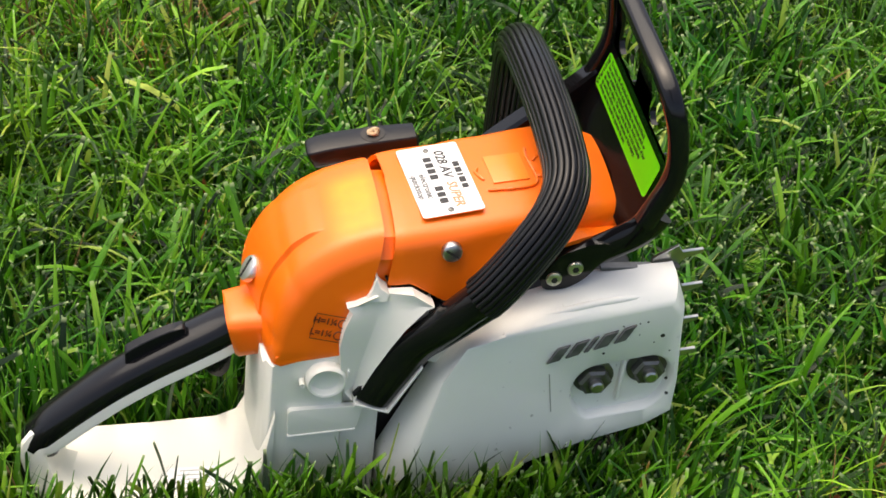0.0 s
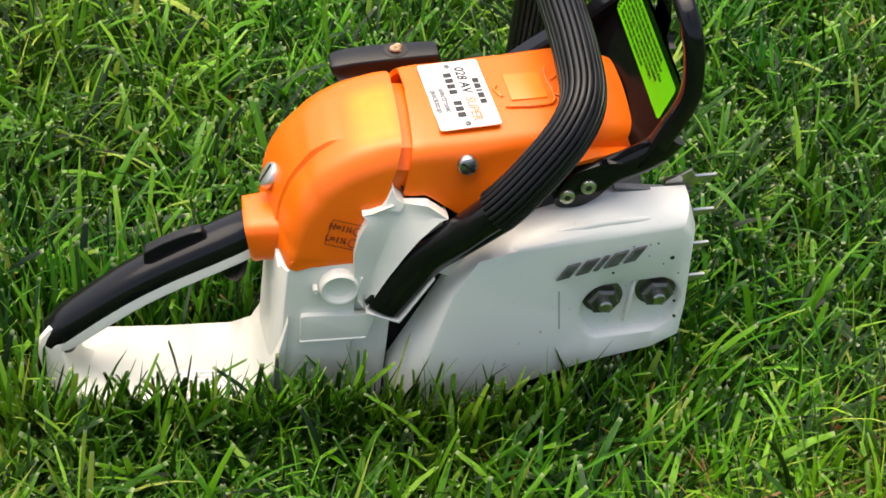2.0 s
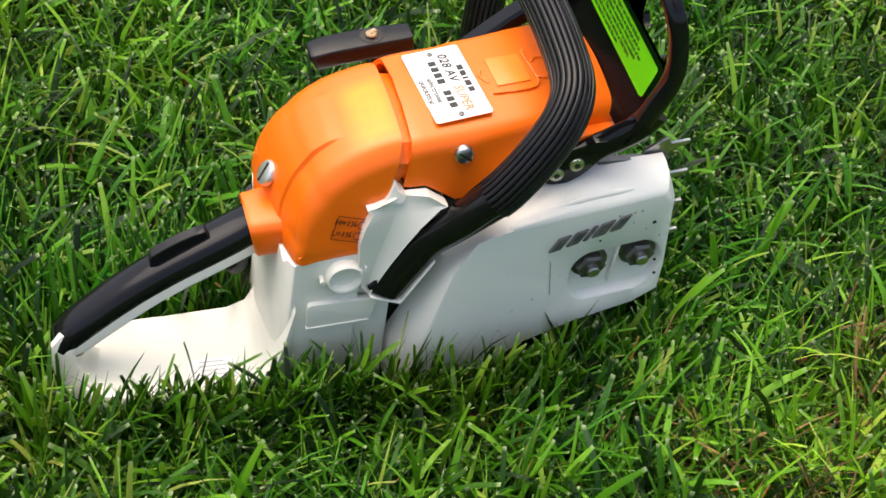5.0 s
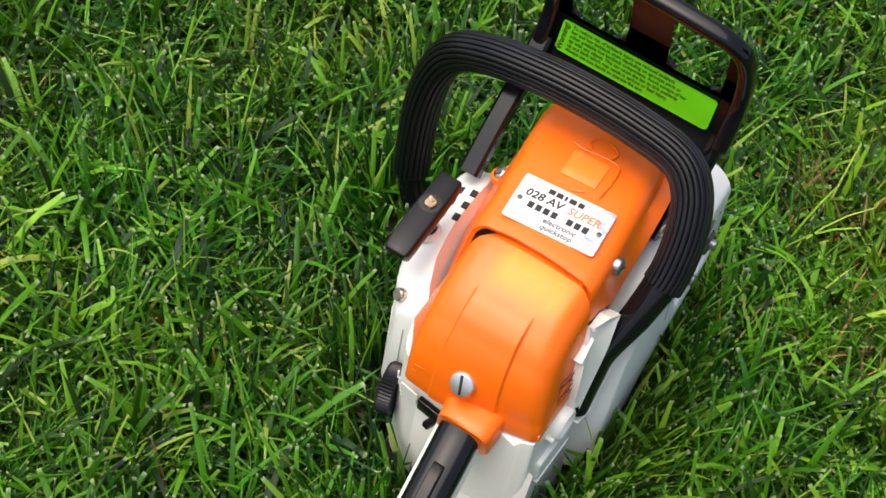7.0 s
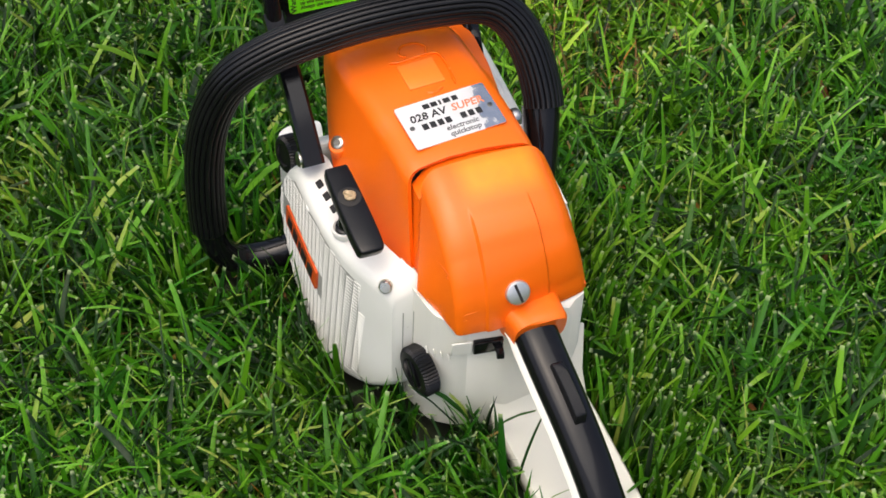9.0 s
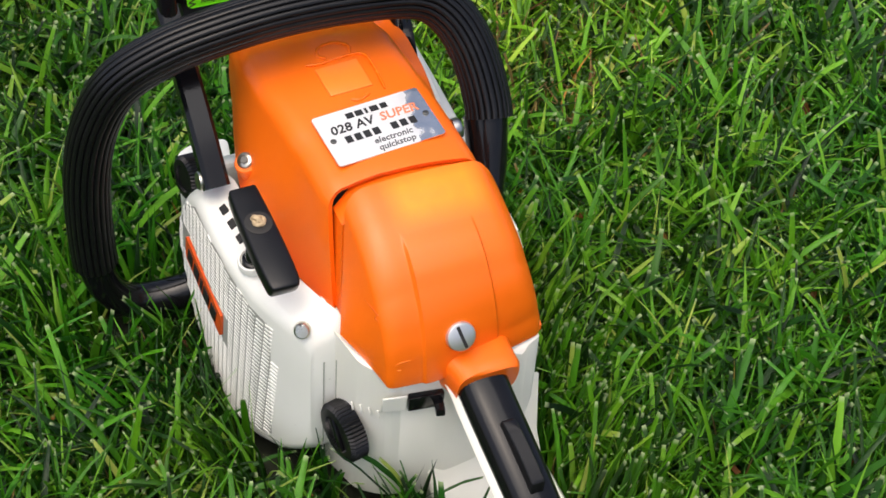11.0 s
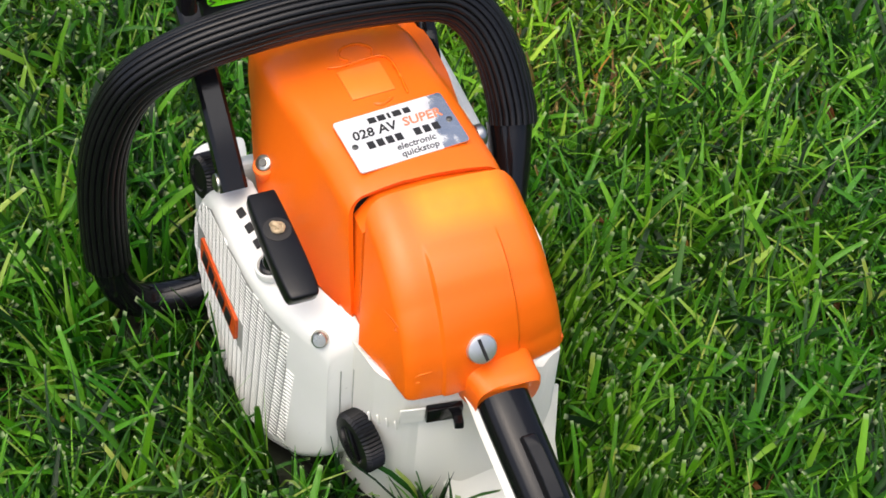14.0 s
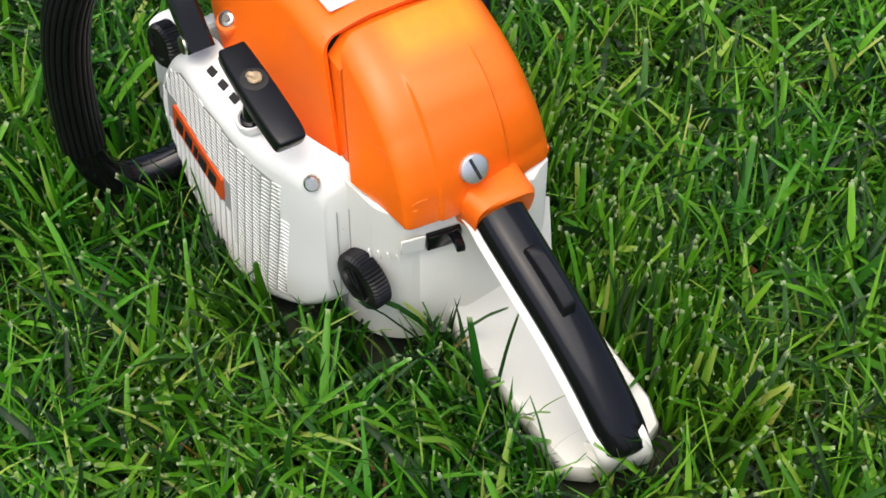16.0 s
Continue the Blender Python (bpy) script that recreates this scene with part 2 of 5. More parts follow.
    blade_value.operation = "MULTIPLY"
    nt.links.new(paler.outputs[0], blade_value.inputs[0])
    nt.links.new(dark_patch.outputs["Result"], blade_value.inputs[1])
    nt.links.new(blade_value.outputs[0], hsv.inputs["Value"])
    yellower = nt.nodes.new("ShaderNodeMath")
    yellower.operation = "MULTIPLY_ADD"
    yellower.inputs[1].default_value = -0.022
    nt.links.new(dry, yellower.inputs[0])
    nt.links.new(mr.outputs["Result"], yellower.inputs[2])
    nt.links.new(yellower.outputs[0], hsv.inputs["Hue"])
    uv = nt.nodes.new("ShaderNodeUVMap")
    sep = nt.nodes.new("ShaderNodeSeparateXYZ")
    nt.links.new(uv.outputs["UV"], sep.inputs["Vector"])
    # pale mown tips and pale bases
    tipr = nt.nodes.new("ShaderNodeMapRange")
    tipr.inputs["From Min"].default_value, tipr.inputs["From Max"].default_value = 0.955, 1.0
    nt.links.new(sep.outputs["Y"], tipr.inputs["Value"])
    mixt = nt.nodes.new("ShaderNodeMix")
    mixt.data_type = "RGBA"
    mixt.inputs["B"].default_value = (*tip, 1)
    nt.links.new(tipr.outputs["Result"], mixt.inputs["Factor"])
    nt.links.new(hsv.outputs["Color"], mixt.inputs["A"])
    # parallel veins
    wave = nt.nodes.new("ShaderNodeMath")
    wave.operation = "SINE"
    mul = nt.nodes.new("ShaderNodeMath")
    mul.operation = "MULTIPLY"
    mul.inputs[1].default_value = 38.0
    nt.links.new(sep.outputs["X"], mul.inputs[0])
    nt.links.new(mul.outputs[0], wave.inputs[0])
    bp = nt.nodes.new("ShaderNodeBump")
    bp.inputs["Strength"].default_value, bp.inputs["Distance"].default_value = 0.35, 0.0003
    nt.links.new(wave.outputs[0], bp.inputs["Height"])
    nt.links.new(bp.outputs["Normal"], b.inputs["Normal"])
    nt.links.new(mixt.outputs["Result"], b.inputs["Base Color"])
    b.inputs["Roughness"].default_value = 0.34
    b.inputs["Specular IOR Level"].default_value = 0.38
    tr = nt.nodes.new("ShaderNodeBsdfTranslucent")
    nt.links.new(mixt.outputs["Result"], tr.inputs["Color"])
    add = nt.nodes.new("ShaderNodeMixShader")
    add.inputs[0].default_value = 0.17
    nt.links.new(b.outputs[0], add.inputs[1])
    nt.links.new(tr.outputs[0], add.inputs[2])
    nt.links.new(add.outputs[0], nt.nodes["Material Output"].inputs["Surface"])
    return m


GRASS = grass_material("grass_blade", [(0.0, (0.004, 0.017, 0.003)), (0.30, (0.018, 0.078, 0.007)), (0.65, (0.070, 0.240, 0.019)), (0.93, (0.180, 0.410, 0.044)), (1.0, (0.36, 0.44, 0.10))], (0.36, 0.45, 0.22))
# darker copy of the blade colours, for the shade low between the blades
GRASS_LOW = grass_material("shaded_grass_blade", [(0.0, (0.004, 0.017, 0.003)), (0.5, (0.012, 0.052, 0.006)), (0.9, (0.032, 0.115, 0.012)), (1.0, (0.10, 0.13, 0.04))], (0.20, 0.24, 0.12))
STRAW = grass_material("dry_straw", [(0.0, (0.10, 0.06, 0.025)), (0.5, (0.22, 0.15, 0.06)), (0.9, (0.33, 0.23, 0.09)), (1.0, (0.42, 0.20, 0.04))], (0.4, 0.32, 0.18))
LITTER = grass_material("dead_leaf", [(0.0, (0.09, 0.035, 0.012)), (0.5, (0.20, 0.075, 0.022)), (1.0, (0.32, 0.16, 0.05))], (0.30, 0.14, 0.05))
TURF = material("turf", (0.022, 0.066, 0.007), 0.85, second=(0.010, 0.034, 0.004), scale=9, amount=1.0, bump=1.0, bump_scale=120, spec=0.05)
# soil darkened to near black, so that gaps between blades look shaded
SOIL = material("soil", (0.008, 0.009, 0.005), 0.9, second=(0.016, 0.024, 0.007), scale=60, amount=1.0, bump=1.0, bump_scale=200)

# ---- mesh helpers ----


def finish(bm, mat, angle=38.0):
    bmesh.ops.recalc_face_normals(bm, faces=bm.faces)
    me = bpy.data.meshes.new("mesh")
    bm.to_mesh(me)
    bm.free()
    me.materials.append(mat)
    me.shade_smooth()
    me.set_sharp_from_angle(angle=radians(angle))
    return me


BASE = Vector((0.22, 0.0, -0.03))


def part(name, bm, mat, parent, label="", angle=38.0):
    """Links a bmesh as one mesh object under a thing or under a part."""
    me = bm if isinstance(bm, bpy.types.Mesh) else finish(bm, mat, angle)
    me.name = name
    if not me.materials:
        me.materials.append(mat)
    ob = new(name, me)
    ob.parent = parent
    if parent.type == "EMPTY":
        ob.matrix_parent_inverse = Matrix.Translation(-BASE)
    return tagged(ob, label=label) if label else ob


def rings(rows, closed=True, cap0=True, cap1=True, bm=None):
    """A skin over rows of points of equal count; closed: each row is a loop."""
    bm = bm or bmesh.new()
    vs = [[bm.verts.new(p) for p in r] for r in rows]
    n = len(vs[0])
    for a, b in zip(vs, vs[1:]):
        for i in range(n if closed else n - 1):
            j = (i + 1) % n
            try:
                bm.faces.new((a[i], a[j], b[j], b[i]))
            except ValueError:
                pass
    if cap0:
        bm.faces.new(list(reversed(vs[0])))
    if cap1:
        bm.faces.new(vs[-1])
    return bm


def frame_of(d, up=(0, 0, 1)):
    d = Vector(d).normalized()
    u = Vector(up)
    if abs(d.dot(u)) > 0.98:
        u = Vector((0, 1, 0))
    s = d.cross(u).normalized()
    return d, s, s.cross(d).normalized()


def smooth_path(points, steps=6):
    """Catmull-Rom through the points."""
    pts = [Vector(p) for p in points]
    pts = [pts[0] * 2 - pts[1]] + pts + [pts[-1] * 2 - pts[-2]]
    out = []
    for a, b, c, d in zip(pts, pts[1:], pts[2:], pts[3:]):
        for i in range(steps):
            t = i / steps
            out.append(0.5 * (2 * b + (c - a) * t + (2 * a - 5 * b + 4 * c - d) * t * t + (3 * b - a - 3 * c + d) * t ** 3))
    out.append(pts[-2])
    return out


def tube(path, section, bm=None, up=(0, 0, 1), cap=True):
    """Sweeps a section, a function of the share of the way that gives (side, up) points, along a path."""
    rows, side = [], None
    for i, p in enumerate(path):
        d = (path[min(i + 1, len(path) - 1)] - path[max(i - 1, 0)]).normalized()
        if side is None:
            _, side, _ = frame_of(d, up)
        side = (side - d * side.dot(d)).normalized()
        u = side.cross(d).normalized()
        rows.append([p + side * a + u * b for a, b in section(i / (len(path) - 1))])
    return rings(rows, True, cap, cap, bm)


def circle(r, n=20, ribs=0, depth=0.0, ry=None):
    out = []
    for i in range(n):
        a = 2 * math.pi * i / n
        k = r - (depth if ribs and i % 2 else 0.0)
        out.append((k * math.cos(a), (ry / r if ry else 1) * k * math.sin(a)))
    return out


def lathe(centre, axis, profile, n=28, bm=None, up=(0, 0, 1), ribs=0.0):
    """A turned shape: profile rows of (height along the axis, radius)."""
    d, s, u = frame_of(axis, up)
    c = Vector(centre)
    rows = []
    for h, r in profile:
        rows.append([c + d * h + (s * math.cos(2 * math.pi * i / n) + u * math.sin(2 * math.pi * i / n)) * (r - (ribs if i % 2 else 0.0)) for i in range(n)])
    return rings(rows, True, True, True, bm)


def prism(outline, y0, y1, bevel=0.0, segments=2, axis="y", bm=None, grow=None):
    """An outline pushed along an axis; outline in (x, z) for y, (x, y) for z, (y, z) for x. bevel rounds all edges."""
    own = bmesh.new()
    put = {"y": lambda a, b, c: (a, c, b), "z": lambda a, b, c: (a, b, c), "x": lambda a, b, c: (c, a, b)}[axis]
    lo = [own.verts.new(put(a, b, y0)) for a, b in outline]
    hi = [own.verts.new(put(a, b, y1)) for a, b in (grow or outline)]
    n = len(lo)
    own.faces.new(lo)
    own.faces.new(hi)
    for i in range(n):
        own.faces.new((lo[i], lo[(i + 1) % n], hi[(i + 1) % n], hi[i]))
    bmesh.ops.recalc_face_normals(own, faces=own.faces)
    if bevel:
        bmesh.ops.bevel(own, geom=own.edges[:], offset=bevel, segments=segments, profile=0.6, affect="EDGES", clamp_overlap=True)
    if bm is None:
        return own
    me = bpy.data.meshes.new("joined")
    own.to_mesh(me)
    own.free()
    bm.from_mesh(me)
    bpy.data.meshes.remove(me)
    return bm


def block(size, m, bevel=0.0, segments=2, bm=None):
    x, y, z = (v / 2 for v in size)
    own = prism([(-x, -y), (x, -y), (x, y), (-x, y)], -z, z, bevel, segments, "z")
    bmesh.ops.transform(own, matrix=m, verts=own.verts)
    if bm is None:
        return own
    me = bpy.data.meshes.new("joined")
    own.to_mesh(me)
    own.free()
    bm.from_mesh(me)
    bpy.data.meshes.remove(me)
    return bm


def rounded(outline, r, n=4):
    """The outline with round corners of radius r."""
    out, k = [], len(outline)
    for i in range(k):
        a, b, c = Vector(outline[i - 1]), Vector(outline[i]), Vector(outline[(i + 1) % k])
        e, f = (a - b), (c - b)
        q = min(r, e.length * 0.45, f.length * 0.45)
        p0, p1 = b + e.normalized() * q, b + f.normalized() * q
        for j in range(n + 1):
            t = j / n
            out.append(tuple(p0 * (1 - t) ** 2 + b * 2 * t * (1 - t) + p1 * t * t))
    return out


def turned(axis, x):
    """A matrix that takes z to axis, at x."""
    return Matrix.Translation(x) @ Vector(axis).to_track_quat("Z", "Y").to_matrix().to_4x4()


def lerp(rows, x):
    return tuple(float(np.interp(x, [r[0] for r in rows], [r[k] for r in rows])) for k in range(1, len(rows[0])))

# ---- ground ----
GROUND_Z = -0.040


def build_ground():
    bm = bmesh.new()
    n = 120
    xs = [-400, -60, -12, -4, -2] + [-1.2 + 3.2 * i / n for i in range(n + 1)] + [3, 5, 13, 61, 401]
    vs = []
    for x in xs:
        row = []
        for y in xs:
            d = math.hypot(x - 0.3, y)
            z = GROUND_Z - 0.004 + (0.007 * noise.noise(Vector((x * 9, y * 9, 0))) + 0.004 * noise.noise(Vector((x * 30, y * 30, 3))) if d < 3 else 0.0)
            row.append(bm.verts.new((x, y - 0.4, z)))
        vs.append(row)
    for a, b in zip(vs, vs[1:]):
        for i in range(len(xs) - 1):
            bm.faces.new((a[i], a[i + 1], b[i + 1], b[i]))
    # near-black soil under the close blades, green turf beyond
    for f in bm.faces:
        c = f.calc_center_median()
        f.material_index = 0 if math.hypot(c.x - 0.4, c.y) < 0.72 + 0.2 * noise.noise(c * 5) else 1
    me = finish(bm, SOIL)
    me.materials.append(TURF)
    return tagged(new("ground", me), "soil with thatch, coloured near black for the shade under a green lawn", "ground", kind="structure")


build_ground()

# ---- chainsaw ----
saw = tagged(new("chainsaw"), "orange and white petrol chainsaw with black handles on grass", "chainsaw")
saw.location = BASE


def build_cap():
    """The rear filter cover: a dome swept about an axis across the saw."""
    ax, az, y_r, y_l = 0.2165, 0.081, -0.0418, 0.0500
    rho_rows = [(78, 0.0725), (90, 0.0668), (108, 0.0608), (129, 0.0552), (152, 0.0522), (173, 0.0510), (197, 0.0525)]
    rows = []
    for k in range(61):
        th = 187 - (187 - 78) * k / 60
        rho = lerp(rho_rows, th)[0]
        c, s = math.cos(radians(th)), math.sin(radians(th))
        yr = y_r
        yl = y_l - 0.0020 * max(0, (th - 110) / 87)
        row = [(yr, 0.0), (yr, 0.35 * rho)]
        r = 0.0130 - 0.0090 * max(0.0, min(1.0, (th - 130) / 55))
        prof = []
        for j in range(7):
            a = math.pi / 2 * j / 6
            prof.append((yr + r - r * math.cos(a), rho - r + r * math.sin(a)))
        span = [yr + r + (yl - yr - 2 * r) * j / 24 for j in range(1, 24)]
        for y in sorted(span + [c0 + d for c0 in (-0.0142, 0.0288) for d in (-0.0016, -0.0008, -0.0003, 0.0003, 0.0008, 0.0016)]):
            prof.append((y, rho))
        for j in range(7):
            a = math.pi / 2 * (1 - j / 6)
            prof.append((yl - r + r * math.cos(a), rho - r + r * math.sin(a)))
        sink = lerp([(78, 0.0), (103, 0.0), (110, 0.0018), (122, 0.0028), (140, 0.0020), (165, 0.0012), (197, 0.0010)], th)[0]
        for y, q in prof:
            mid = (y - (yr + yl) / 2) / ((yl - yr) / 2)
            q += 0.0025 * (1 - mid * mid)
            inside = min(1.0, max(0.0, (0.0220 - abs(y - 0.0073)) / 0.0011))
            q += sink * inside
            row.append((y, q))
        row += [(yl + (0.0625 - yl) * 0.45, 0.45 * rho), (0.0625, 0.0)]
        pts = []
        for y, q in row:
            side = max(0.0, 1 - q / rho) * max(0.0, min(1.0, (y - 0.02) / 0.02))
            skew = 0.0085 * max(0.0, min(1.0, (0.0237 - y) / 0.064)) * max(0.0, min(1.0, (th - 120) / 50)) * q / rho
            px, pz = ax + c * q - 0.021 * side + skew, az + s * q + 0.009 * side
            # the right wall leans in towards the top
            lean_in = 0.0098 * max(0.0, min(1.0, (pz - 0.084) / 0.062)) * max(0.0, min(1.0, (0.012 - y) / 0.050)) ** 1.2
            pts.append((px, y + lean_in, pz))
        rows.append(pts)
    bm = rings(rows, False, False, False)
    bmesh.ops.remove_doubles(bm, verts=bm.verts, dist=0.00005)
    bmesh.ops.holes_fill(bm, edges=[e for e in bm.edges if e.is_boundary], sides=0)
    # lower skirt of the right wall, down to the seam
    lower = [(0.1748, 0.0800), (0.1752, 0.0755), (0.1780, 0.0740), (0.1944, 0.0792), (0.2110, 0.0860), (0.2130, 0.1000), (0.1950, 0.0960)]
    near = [bm.verts.new((a, y_r - 0.0002 + 0.158 * max(0.0, b - 0.084), b)) for a, b in lower]
    far = [bm.verts.new((a, y_r + 0.0030 + 0.158 * max(0.0, b - 0.084), b)) for a, b in lower]
    bm.faces.new(near)
    for i in range(len(lower)):
        bm.faces.new((near[i], far[i], far[(i + 1) % len(lower)], near[(i + 1) % len(lower)]))
    return bm


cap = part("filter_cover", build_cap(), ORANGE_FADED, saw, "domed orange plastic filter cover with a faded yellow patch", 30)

# neck of the cover round the grip
neck_path = [Vector((0.1530, -0.003, 0.0726)), Vector((0.1538, -0.003, 0.0728)), Vector((0.1580, -0.0025, 0.0735)), Vector((0.1640, -0.002, 0.0742)), Vector((0.1700, -0.001, 0.0748)), Vector((0.1780, 0.0, 0.0755))]


def neck_section(t):
    """A squarish cuff that flares where it meets the dome."""
    k = 0.0014 if t == 0 else 0.0
    w, hi, lo = 0.0178 - k + 0.0050 * t ** 3, 0.0142 - k - 0.0010 * t, 0.0160 - k
    return [(w * math.copysign(abs(math.cos(a)) ** 0.5, math.cos(a)), (hi if math.sin(a) > 0 else lo) * math.copysign(abs(math.sin(a)) ** 0.55, math.sin(a))) for a in [2 * math.pi * i / 28 for i in range(28)]]


part("neck", tube(neck_path, neck_section), ORANGE, cap, "orange plastic neck round the grip")


def screw(name, centre, axis, r, h, mat, parent, slot=True, label="", turn=35):
    bm = lathe(centre, axis, [(0, r * 0.99), (h * 0.6, r), (h * 0.85, r * 0.93), (h, r * 0.75)], 24)
    ob = part(name, bm, mat, parent, label)
    if slot:
        d, s, u = frame_of(axis)
        m = Matrix.Translation(Vector(centre) + d * (h + 0.0001)) @ Matrix((s, u, d)).transposed().to_4x4() @ pose(0, 0, 0, 0, 0, turn)
        part("slot", block((r * 1.55, r * 0.21, 0.0006), m), DARK, ob)
    return ob


n_cap = Vector((-0.86, 0.0, 0.5))
screw("cover_screw", (0.1662, 0.0095, 0.1006), n_cap, 0.0080, 0.0040, BRIGHT, cap, True, "slotted steel cover screw", 75)


def build_shroud():
    """The cylinder cover: sections along the saw, open below."""
    rows = []
    #        x     yr      yl    ztop   zr     yl2    zl
    prof = [(0.2385, -0.0300, 0.0555, 0.1500, 0.1208, 0.0590, 0.0845), (0.2430, -0.0312, 0.0565, 0.1510, 0.1212, 0.0610, 0.0850), (0.2510, -0.0315, 0.0580, 0.1515, 0.1222, 0.0640, 0.0855), (0.2730, -0.0315, 0.0595, 0.1532, 0.1070, 0.0730, 0.0880),
            (0.2810, -0.0315, 0.0615, 0.1540, 0.1203, 0.0750, 0.0900), (0.3000, -0.0310, 0.0635, 0.1555, 0.1300, 0.0795, 0.0900), (0.3200, -0.0300, 0.0670, 0.1570, 0.1410, 0.0768, 0.0970), (0.3400, -0.0280, 0.0690, 0.1588, 0.1470, 0.0720, 0.1080),
            (0.3480, -0.0265, 0.0680, 0.1573, 0.1480, 0.0695, 0.1150), (0.3570, -0.0245, 0.0670, 0.1563, 0.1470, 0.0675, 0.1210), (0.3660, -0.0215, 0.0650, 0.1538, 0.1440, 0.0655, 0.1250)]
    for k in range(33):
        x = 0.2385 + (0.366 - 0.2385) * k / 32
        low, yl, zt, zr, yl2, zl = lerp(prof, x)
        yr = low + lerp([(0.2385, 0.0015), (0.273, 0.0045), (0.300, 0.0070), (0.340, 0.0090), (0.366, 0.0095)], x)[0]
        r = 0.012
        row = [(low - 0.001, zr), ((low + yr) / 2 - 0.0008, (zr + zt - r) / 2)]
        for j in range(6):
            a = math.pi / 2 * j / 5
            row.append((yr + r - r * math.cos(a), zt - r + r * math.sin(a)))
        for j in range(1, 10):
            f = j / 10
            row.append((yr + r + (yl - yr - 2 * r) * f, zt + 0.0028 * (1 - (2 * f - 1) ** 2)))
        for j in range(6):
            a = math.pi / 2 * (1 - j / 5)
            row.append((yl - r + r * math.cos(a), zt - r + r * math.sin(a)))
        row += [(yl + (yl2 - yl) * 0.35, zt - r - (zt - r - zl) * 0.3), (yl + (yl2 - yl) * 0.75, zt - r - (zt - r - zl) * 0.7), (yl2, zl)]
        lean = 0.36 * max(0.0, min(1.0, (0.300 - x) / 0.055))
        rows.append([(x + (z - zt) * lean * (0.35 if y < 0.02 else 1.0), y, z) for y, z in row])
    last = rows[-1]
    rows.append([(0.3665, p[1] * 0.96 + 0.001, p[2] - 0.003) for p in last])
    bm = rings(rows, False, False, False)
    bmesh.ops.recalc_face_normals(bm, faces=bm.faces[:])
    bmesh.ops.solidify(bm, geom=bm.faces[:], thickness=0.0028)
    bmesh.ops.recalc_face_normals(bm, faces=bm.faces[:])
    return bm


shroud = part("cylinder_cover", build_shroud(), ORANGE, saw, "orange plastic cylinder cover with rating plate", 50)


def build_inner():
    rows = []
    for x in (0.2300, 0.2440):
        row = []
        for y, z in ((-0.0260, 0.104), (-0.0278, 0.136), (-0.0205, 0.1460), (0.013, 0.1490), (0.0385, 0.1460), (0.0510, 0.136), (0.0570, 0.088)):
            row.append((x - (0.148 - z) * (0.36 if y > 0.02 else 0.15), y, z))
        rows.append(row)
    return rings(rows, True, True, True)


part("inner_wall", build_inner(), ORANGE, shroud, "darker orange wall in the seam")
# dark air guide with ribs below the cover's right edge
guide = part("air_guide", block((0.036, 0.004, 0.034), Matrix.Translation((0.2560, -0.0262, 0.1120)), 0.001, 1), BLACK, saw, "black ribbed air guide under the cylinder cover")
for i in range(5):
    part("rib", block((0.0012, 0.0026, 0.032), Matrix.Translation((0.2430 + i * 0.0065, -0.0286, 0.1115)) @ pose(0, 0, 0, 0, -34, 0), 0.0003, 1), BLACK, guide)
# thin, paler and glossier rectangle on the top
patch_m = Matrix.Translation((0.307, 0.0205, 0.1588)) @ pose(0, 0, 0, 0, -4, 4)
part("moulded_patch", block((0.021, 0.024, 0.0012), patch_m, 0.0004), PALE_ORANGE, shroud, "paler moulded rectangle")


def glue_edge(outline, r):
    """A thin uneven bead of old clear glue along an outline."""
    pts = smooth_path([patch_m @ Vector((x, y, 0.0002 + 0.0003 * math.sin(40 * x + 17 * y))) for x, y in outline], 4)
    return tube(pts, lambda t: circle(r * (0.75 + 0.5 * abs(math.sin(31 * t))), 8))


part("glue_bead", glue_edge([(-0.0150, -0.0170), (0.0020, -0.0185), (0.0130, -0.0165), (0.0145, -0.0050), (0.0135, 0.0080), (0.0150, 0.0150)], 0.0007), ORANGE_GLOSS, shroud, "thin bead of old glue")
part("glue_bead", glue_edge([(0.0150, -0.0100), (0.0210, -0.0120), (0.0260, -0.0060), (0.0255, 0.0030), (0.0200, 0.0065), (0.0160, 0.0030)], 0.0008), ORANGE_GLOSS, shroud, "thin bead of old glue")
part("glue_bead", glue_edge([(-0.0160, 0.0030), (-0.0180, -0.0010), (-0.0165, -0.0050), (-0.0150, -0.0080)], 0.0009), ORANGE_GLOSS, shroud, "thin bead of old glue")
screw("side_screw", (0.2690, -0.0272, 0.1408), (0, -1, 0.1), 0.0058, 0.0046, STEEL, shroud, True, "slotted hex screw")
lobe = part("screw_lobe", lathe((0.3103, 0.0717, 0.1048), (-0.25, 0.35, 0.9), [(0, 0.0070), (0.0095, 0.0066), (0.0102, 0.0060)], 24), ORANGE, shroud)
bolt = screw("left_screw", (0.3090, 0.0742, 0.1130), (-0.35, 0.55, 0.75), 0.0048, 0.0036, ZINC, shroud, False, "small zinc socket screw")
part("socket", lathe((0.3070, 0.0763, 0.1166), (-0.25, 0.35, 0.9), [(0, 0.0024), (0.0003, 0.0022)], 6), NUT, bolt)

